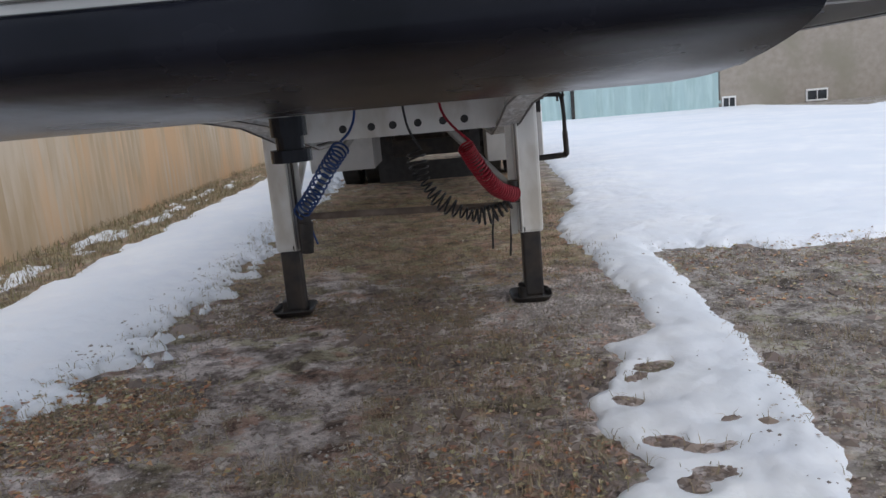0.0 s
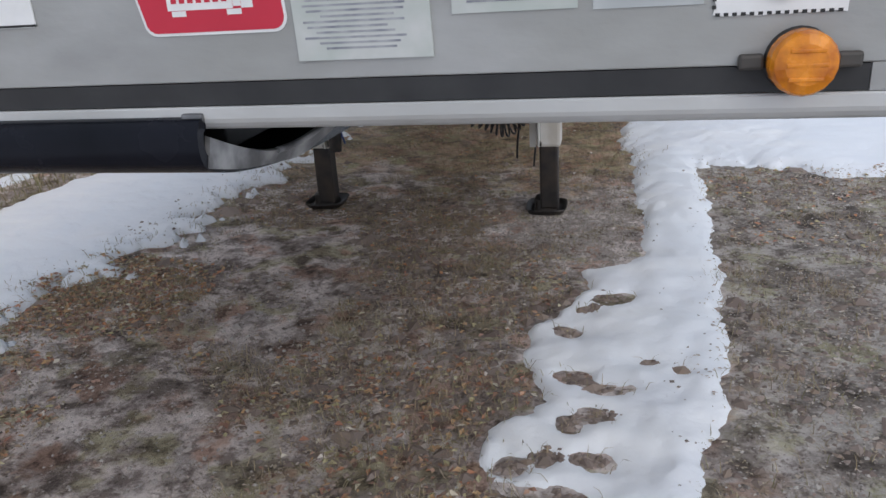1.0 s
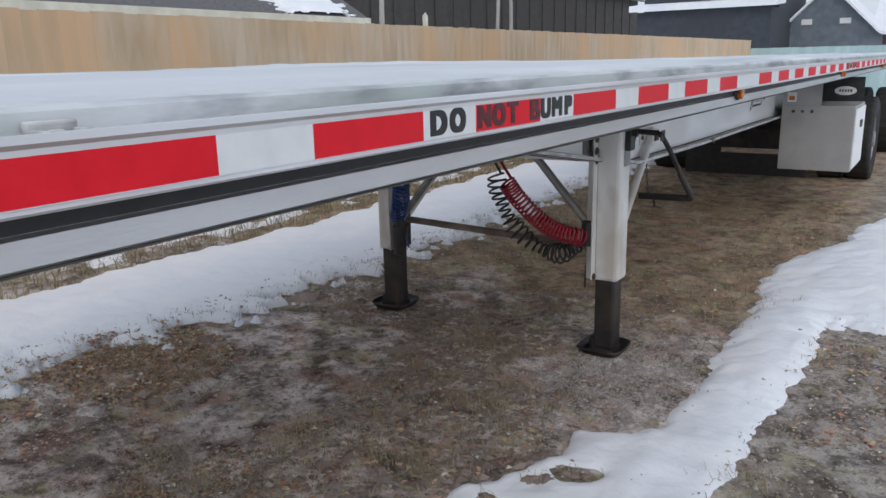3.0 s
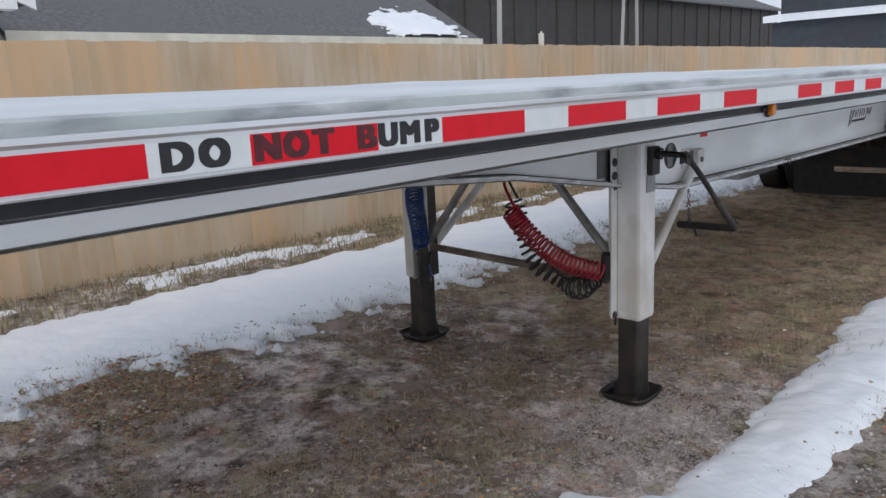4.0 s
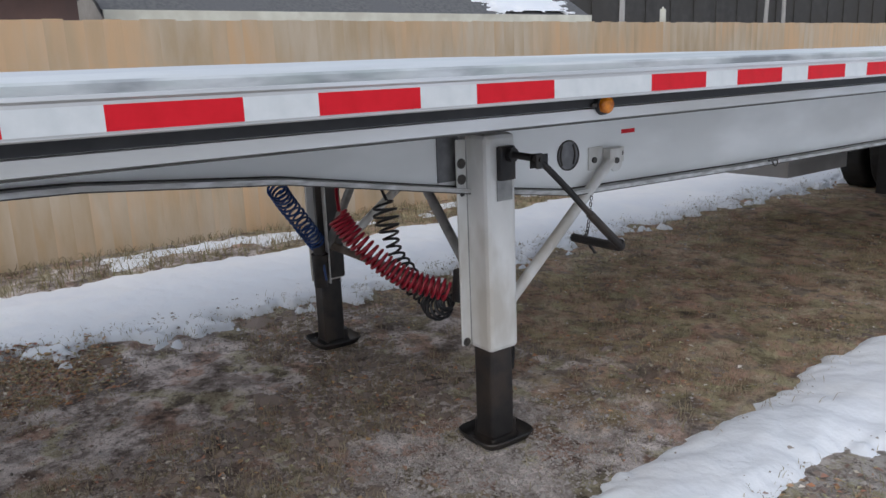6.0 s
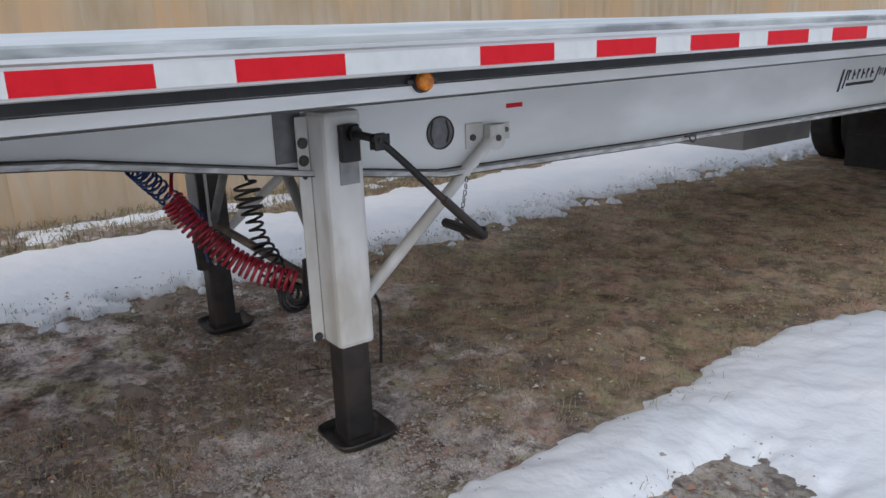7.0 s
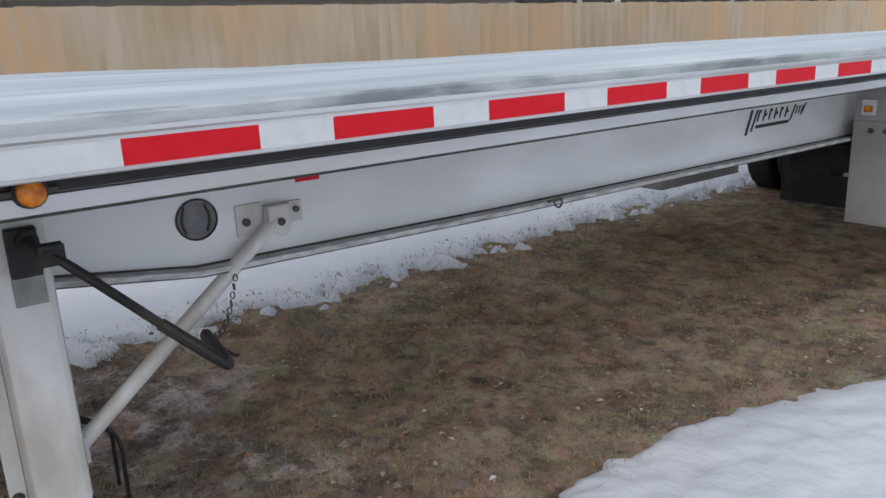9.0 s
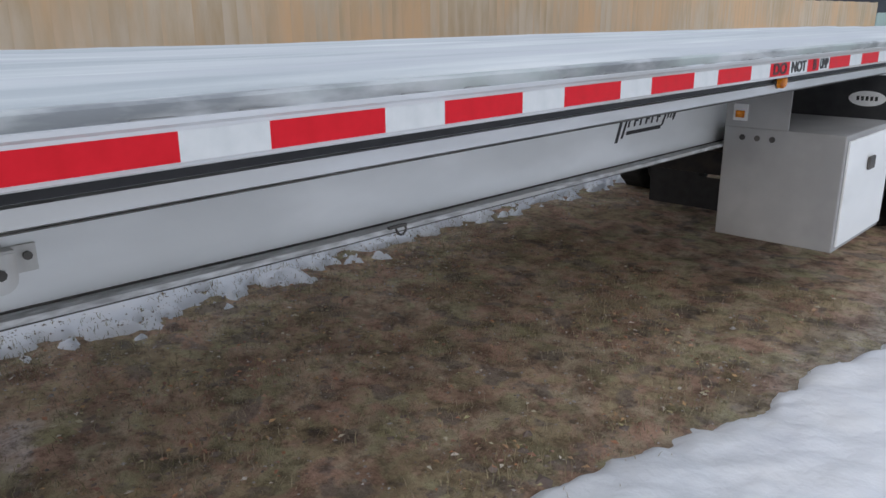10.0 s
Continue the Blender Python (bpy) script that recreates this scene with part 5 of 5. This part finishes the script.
def house(name, label, x0, x1, y0, y1, eave, ridge, wall, roof, over=0.4, fascia=None):
    """A house whose ridge runs along y."""
    h = thing(name, label, "house", ((x0 + x1) / 2, (y0 + y1) / 2, 0))
    inv = Matrix.Translation((-(x0 + x1) / 2, -(y0 + y1) / 2, 0))

    def hp(nm, bm, mt, lb=""):
        bmesh.ops.transform(bm, matrix=inv, verts=bm.verts)
        return part(nm, bm, mt, h, lb)
    xm = (x0 + x1) / 2
    bm = bmesh.new()
    extrude_profile(bm, [(x0, -0.3), (x1, -0.3), (x1, eave), (xm, ridge - 0.1), (x0, eave)], "y", y0, y1)
    hp("wall", bm, wall)
    for s, xe in ((1, x1), (-1, x0)):
        bm = bmesh.new()
        k = (ridge - eave) / (x1 - xm)
        xo = xe + s * over
        zo = eave - k * over + 0.05
        slab(bm, [(xm, y0 - over, ridge + 0.05), (xo, y0 - over, zo), (xo, y1 + over, zo), (xm, y1 + over, ridge + 0.05)], 0.14)
        hp("roof", bm, roof)
        if fascia:
            hp("fascia", box((xo + (0.002 if s > 0 else -0.06), y0 - over, zo - 0.20), (xo + (0.06 if s > 0 else -0.002), y1 + over, zo + 0.02)), fascia, "pale fascia board with gutter")
    return h, hp


# long low house with a cream eave; snow on part of its roof
hs, hp = house("house", "low house with grey shingle roof and cream eaves", -23.0, -13.4, 6.8, 19.2, 3.02, 5.9, SIDING_TAN, SHINGLE, 0.4, CREAM)
for y in (8.5, 12.5, 16.5):
    w = hp("window", box((-13.395, y - 0.6, 1.2), (-13.36, y + 0.6, 2.4)), CREAM)
    q = box((-13.355, y - 0.52, 1.28), (-13.345, y + 0.52, 2.32))
    bmesh.ops.transform(q, matrix=Matrix.Translation((18.2, -13.0, 0)), verts=q.verts)
    part("pane", q, GLASS_DARK, w)


def roof_snow_height(x, y):
    f = 1 - (((x + 13.6) / 0.9) ** 2 + ((y - 17.5) / 1.6) ** 2) + 1.1 * (fbm(x * 1.4, y * 1.4, 3) - 0.5) + 1.6 * (fbm(x * 9, y * 3, 3) - 0.5)
    return 3.02 + (-13.4 - x) * 0.6 + 0.06 + np.where(f > 0, 0.09 * np.clip(f * 2, 0, 1), -0.25)


rs = sheet("roof_snow", lines([(-16, -13.05, 0.04)]), lines([(15, 19.6, 0.04)]), roof_snow_height, lambda x, y: roof_snow_height(x, y) > 3.02 + (-13.4 - x) * 0.6, SNOW)
tagged(rs, "patch of snow left on the house roof", "snow", kind="stuff")

# gabled porch with white trim, nearer
g = thing("garage", "brown garage with white-trimmed grey gable roof", "garage", (-11.0, 2.5, 0))
gi = Matrix.Translation((11.0, -2.5, 0))


def gp(nm, bm, mt, lb=""):
    bmesh.ops.transform(bm, matrix=gi, verts=bm.verts)
    return part(nm, bm, mt, g, lb)


bm = bmesh.new()
extrude_profile(bm, [(-3.0, -0.2), (5.6, -0.2), (5.6, 3.28), (1.3, 5.25), (-3.0, 3.28)], "x", -15.0, -11.2)
gp("wall", bm, SIDING_BROWN)
for s in (1, -1):
    bm = bmesh.new()
    ye, ym = 1.3 + s * 4.9, 1.3
    slab(bm, [(-15.3, ym, 5.45), (-15.3, ye, 3.21), (-10.9, ye, 3.21), (-10.9, ym, 5.45)], 0.12)
    gp("roof", bm, SHINGLE)
    bm = bmesh.new()
    slab(bm, [(-10.895, ym, 5.47), (-10.895, ye + s * 0.02, 3.23), (-10.83, ye + s * 0.02, 3.23), (-10.83, ym, 5.47)], 0.24)
    gp("trim", bm, WHITE, "white gable trim")
gp("eave_trim", box((-11.19, -3.5, 2.99), (-10.84, 5.95, 3.15)), WHITE, "white eave board")

# dark building and bare poles further off
dp = house("barn", "large dark grey-brown building behind the fence", -42.0, -24.0, 27.0, 73.5, 6.8, 10.5, SIDING_DARK, SHINGLE, 0.5)[1]
for k in range(23):
    dp("batten", box((-23.995, 27.4 + k * 2.0, 0.2), (-23.93, 27.5 + k * 2.0, 6.6)), SIDING_DARK)
for x, y, hgt, lean in ((-21.0, 41.3, 7.6, 0.25), (-21.0, 43.3, 7.6, -0.15), (-18.5, 27.2, 7.0, 0.1)):
    b = bmesh.new()
    add_rod(b, (x, y, 0), (x + lean, y + 0.1, hgt), 0.12, 0.09, 12)
    add_rod(b, (x + lean, y + 0.1, hgt), (x + lean, y + 0.1, hgt + 0.1), 0.09, 0.03, 12)
    tagged(part("wooden_pole", b, POLE_GREY), "weathered grey wooden pole", "pole", "poles beyond the fence")
b = bmesh.new()
add_box(b, (-14.75, 24.9, 0), (-14.6, 25.05, 3.22), 0.01)
add_rod(b, (-14.675, 24.975, 3.22), (-14.675, 24.975, 3.30), 0.05, 0.02, 10)
tagged(part("vent_post", b, CREAM), "short cream post beyond the fence", "post")
sp = house("shed", "blue-grey shed with snow on its steep roof", -5.9, -1.9, 45.0, 52.0, 2.9, 4.9, BLUE_GREY, SNOW, 0.4)[1]
for x in (-4.84, -3.07):
    sp("vent", box((x - 0.25, 44.93, 2.95), (x + 0.25, 44.995, 3.22)), WHITE)


def long_house(name, label, x0, x1, y0, y1, eave, ridge, wall, roof, over=0.4):
    """A house whose ridge runs along x."""
    h = thing(name, label, "house", ((x0 + x1) / 2, (y0 + y1) / 2, 0))
    inv = Matrix.Translation((-(x0 + x1) / 2, -(y0 + y1) / 2, 0))

    def hp(nm, bm, mt, lb=""):
        bmesh.ops.transform(bm, matrix=inv, verts=bm.verts)
        return part(nm, bm, mt, h, lb)
    ym = (y0 + y1) / 2
    k = (ridge - eave) / (ym - y0)
    hp("wall", profile([(y0, -0.5), (y1, -0.5), (y1, eave), (ym, ridge - 0.1), (y0, eave)], "x", x0, x1), wall)
    for yo, ye in ((y0 - over, y0), (y1 + over, y1)):
        bm = bmesh.new()
        zo = eave - k * over + 0.08
        slab(bm, [(x0 - over, ym, ridge + 0.08), (x0 - over, yo, zo), (x1 + over, yo, zo), (x1 + over, ym, ridge + 0.08)], 0.16)
        hp("roof", bm, roof)
    return h, hp


long_house("cabin", "distant brown cabin with snowy roof", -2.4, 14.0, 56.0, 64.0, 2.95, 4.9, SIDING_BROWN, SNOW, 0.5)
# dark slate-blue house: a snow-covered porch roof in front of its taller back part
pp = long_house("house", "dark slate-blue house with snow on its porch roof", -12.2, -5.6, 41.6, 49.0, 6.6, 8.6, SLATE, SHINGLE, 0.3)[1]
pp("porch_wall", box((-12.0, 40.0, -0.5), (-5.6, 41.595, 3.70)), SLATE)
bm = bmesh.new()
slab(bm, [(-12.3, 41.59, 4.20), (-12.3, 39.6, 4.02), (-5.3, 39.6, 4.02), (-5.3, 41.59, 4.20)], 0.30)
pp("porch_roof", bm, SNOW, "porch roof under a thick layer of snow")

# tan house beside the teal fence, with low windows
th = thing("house", "plain tan stucco house wall with low white windows", "house", (15.45, 29.0, -0.13))
ti = Matrix.Translation((-14.0, -24.0, 0))


def tp(nm, bm, mt, lb="", parent=None):
    bmesh.ops.transform(bm, matrix=ti, verts=bm.verts)
    return part(nm, bm, mt, parent or th, lb)


tp("wall", box((8.25, 22.2, -0.3), (24.0, 30.0, 4.6)), SIDING_TAN)
for pts in ([(7.8, 21.7, 4.62), (24.4, 21.7, 4.62), (24.4, 26.1, 6.9), (7.8, 26.1, 6.9)], [(7.8, 30.5, 4.62), (24.4, 30.5, 4.62), (24.4, 26.102, 6.9), (7.8, 26.102, 6.9)]):
    bm = bmesh.new()
    slab(bm, pts, 0.15)
    tp("roof", bm, SHINGLE)
for x0, x1 in ((8.30, 8.78), (11.2, 11.95), (14.6, 15.4)):
    w = tp("window", box((x0, 22.15, 0.02), (x1, 22.195, 0.44), 0.004), WHITE, "small white-framed basement window")
    for a, c in ((x0 + 0.05, (x0 + x1) / 2 - 0.02), ((x0 + x1) / 2 + 0.02, x1 - 0.05)):
        tp("pane", box((a, 22.135, 0.08), (c, 22.149, 0.38)), GLASS_DARK, parent=w)


# ---- loose stones, straw and leaves on the ground ----
def scatter(name, label, category, material, places, piece):
    """Many small pieces joined in one mesh; piece gives the points and faces of one, seeded by its number."""
    vs, fs = [], []
    for i, (x, y) in enumerate(places):
        p, f = piece(i)
        z = float(ground_z[i])
        o = len(vs)
        vs += [(x + a, y + b_, z + c) for a, b_, c in p]
        fs += [tuple(o + k for k in q) for q in f]
    me = bpy.data.meshes.new(name)
    me.from_pydata(vs, [], fs)
    me.materials.append(material)
    return tagged(new(name, me), label, category, kind="stuff")


R = np.random.default_rng(11)


def spread(n, x0, x1, y0, y1, clump=0.0, bare=True, margin=-0.03):
    x, y = R.uniform(x0, x1, n), R.uniform(y0, y1, n)
    keep = np.ones(n, bool)
    if clump:
        keep &= fbm(x * 1.6 + 60, y * 1.6, 3) > clump + R.normal(0, 0.05, n)
    if bare:
        keep &= snow_field(x, y) < margin
    return np.stack([x[keep], y[keep]], -1)


def stone(i):
    s = float(R.lognormal(-5.25, 0.45))
    a = R.uniform(0, 6.28)
    ca, sa = math.cos(a), math.sin(a)
    k = R.uniform(0.65, 1.35, 6)
    pts = [(s * k[0], 0, 0), (0, s * k[1] * 0.8, 0), (-s * k[2], 0, 0), (0, -s * k[3] * 0.8, 0), (s * 0.1, s * 0.1, s * 0.6 * k[4]), (0, 0, -s * 0.5)]
    pts = [(x * ca - y * sa, x * sa + y * ca, z) for x, y, z in pts]
    return pts, [(0, 1, 4), (1, 2, 4), (2, 3, 4), (3, 0, 4), (1, 0, 5), (2, 1, 5), (3, 2, 5), (0, 3, 5)]


def blade(i):
    h = float(R.uniform(0.012, 0.055))
    a, lean = R.uniform(0, 6.28), R.uniform(0.3, 1.6)
    w = 0.0016
    dx, dy = math.cos(a), math.sin(a)
    t1 = (dx * h * lean * 0.4, dy * h * lean * 0.4, h * 0.55)
    t2 = (dx * h * lean, dy * h * lean, h * (0.75 if lean < 1 else 0.45))
    return [(-dy * w, dx * w, -0.004), (dy * w, -dx * w, -0.004), (t1[0] + dy * w * 0.7, t1[1] - dx * w * 0.7, t1[2]), (t1[0] - dy * w * 0.7, t1[1] + dx * w * 0.7, t1[2]), t2], [(0, 1, 2, 3), (3, 2, 4)]


def tall_blade(i):
    p, f = blade(i)
    k = float(R.uniform(0.9, 2.8))
    return [(a * k, b_ * k, c * k) for a, b_, c in p], f


def leaf(i):
    s = float(R.uniform(0.008, 0.02))
    a = R.uniform(0, 6.28)
    ca, sa = math.cos(a), math.sin(a)
    t, u = R.uniform(-0.4, 0.4, 2)
    z = 0.005
    pts = [(-s, 0, z), (-s * 0.2, s * 0.55, z + s * (0.25 + t)), (s, 0, z + s * u), (-s * 0.1, -s * 0.55, z + s * 0.3), (0, 0, z)]
    pts = [(x * ca - y * sa, x * sa + y * ca, max(zz, 0.001)) for x, y, zz in pts]
    return pts, [(0, 4, 1), (1, 4, 2), (0, 3, 4), (3, 2, 4)]


def ground_at(p):
    x, y = p[:, 0], p[:, 1]
    return np.where(snow_field(x, y) > 0, snow_height(x, y), ground_height(x, y))


def tufts(n, x0, x1, y0, y1, r=0.055):
    """Places of blades bunched in small mats on the bare dirt."""
    c = spread(n, x0, x1, y0, y1, 0.44, margin=-0.06)
    out = []
    for x, y in c:
        k = int(R.integers(25, 75))
        s = r * R.uniform(0.5, 1.5)
        out.append(np.stack([x + R.normal(0, s * 1.3, k), y + R.normal(0, s * 0.8, k)], -1))
    return np.concatenate(out)


pl = np.concatenate([spread(6000, -2.2, 1.5, 1.7, 9.0), spread(4000, -2.2, 0.2, 1.6, 3.4), spread(16000, 1.2, 3.6, 1.5, 5.8), spread(7000, -2.2, -0.9, 1.7, 12, margin=0.26), spread(1600, 1.2, 3.4, 1.7, 6.0, margin=0.10)])
ground_z = ground_at(pl)
scatter("gravel", "loose grey and brown gravel on the dirt", "gravel", GRAVEL, pl, stone)
pl = np.stack([R.normal(0.80, 0.30, 11000), R.normal(4.20, 0.50, 11000)], -1)
pl = pl[snow_field(pl[:, 0], pl[:, 1]) < -0.02]
ground_z = ground_at(pl)
scatter("sandy_grit", "pale sandy grit round the landing leg", "gravel", PALE_GRIT, pl, stone)


def clod(i):
    """A flat crumbling lump of earth."""
    p, f = stone(i)
    k = float(R.uniform(1.2, 4.2))
    return [(a * k, b_ * k, c * k * 0.5) for a, b_, c in p], f


pl = np.concatenate([spread(9000, -1.9, 1.2, 1.7, 4.6, 0.50), spread(3500, -1.5, 1.0, 3.6, 5.4, 0.52), spread(1200, -1.5, 1.2, 5.2, 9.5, 0.57), spread(4500, 1.3, 3.4, 1.7, 5.4, 0.52)] + [np.stack([hx + R.normal(0, 0.45 * rx, 40), hy + R.normal(0, 0.45 * ry, 40)], -1) for hx, hy, rx, ry in HOLES])
ground_z = ground_at(pl)
scatter("earth_clods", "dark crumbling clods of frozen earth", "earth", CLOD, pl, clod)
pl = np.concatenate([spread(26000, -2.1, 1.3, 1.6, 9.5, 0.48), spread(9000, -2.3, -1.1, 1.6, 11, margin=0.16), spread(2200, 0.6, 1.7, 1.7, 9.5, margin=0.02), spread(3500, 1.3, 3.4, 1.6, 5.5, 0.52, margin=0.05)])
ground_z = ground_at(pl)
scatter("dead_grass", "matted dead straw-coloured grass", "grass", DEAD_GRASS, pl, blade)
pl = np.concatenate([tufts(280, -2.0, 0.8, 1.7, 4.2), tufts(230, -1.8, 1.2, 5.1, 9.0, 0.085), tufts(60, -1.4, 0.6, 4.2, 5.2), tufts(70, 1.3, 3.3, 1.6, 5.4, 0.045)] + [np.stack([hx + R.normal(0, 0.4 * rx, 4), hy + R.normal(0, 0.4 * ry, 4)], -1) for hx, hy, rx, ry in HOLES])
ground_z = ground_at(pl)
scatter("grass_tufts", "dark matted tufts of dead grass", "grass", TUFT, pl, blade)
pl = np.concatenate([spread(8000, -3.6, -2.85, -1.0, 20, bare=False), spread(9000, -3.6, -2.6, -1.0, 12, margin=0.04)])
ground_z = ground_at(pl)
scatter("fence_weeds", "dry weeds along the foot of the fence", "weeds", DEAD_GRASS, pl, tall_blade)
pl = np.concatenate([spread(2500, -1.9, 0.9, 1.7, 4.4, 0.50), spread(10000, -2.1, -0.9, 1.7, 3.5, 0.43, margin=0.08), spread(1500, -1.6, 0.8, 1.7, 2.6, 0.48), spread(3000, -1.6, 1.2, 4, 9.5, 0.50), spread(900, 1.6, 3.4, 3.9, 5.4, 0.46, margin=0.1)])
ground_z = ground_at(pl)
scatter("leaf_litter", "scattered rusty dead leaves and bark bits", "leaves", LEAF, pl, leaf)
pl = np.concatenate([spread(5200, 1.3, 3.4, 1.7, 5.4, 0.46, margin=0.06), spread(500, 2.2, 3.2, 4.6, 5.3, margin=0.12), spread(11000, -2.1, 0.2, 1.7, 3.4, 0.42, margin=0.05)])
ground_z = ground_at(pl)


def bit(i):
    p, f = leaf(i)
    k, q = float(R.uniform(0.35, 0.7)), float(R.uniform(0.5, 1.6))
    return [(a * k * q, b_ * k, 0.001 + c * k * 0.6) for a, b_, c in p], f


scatter("straw_bits", "pale bits of straw and dry bark lying about", "straw", STRAW, pl, bit)
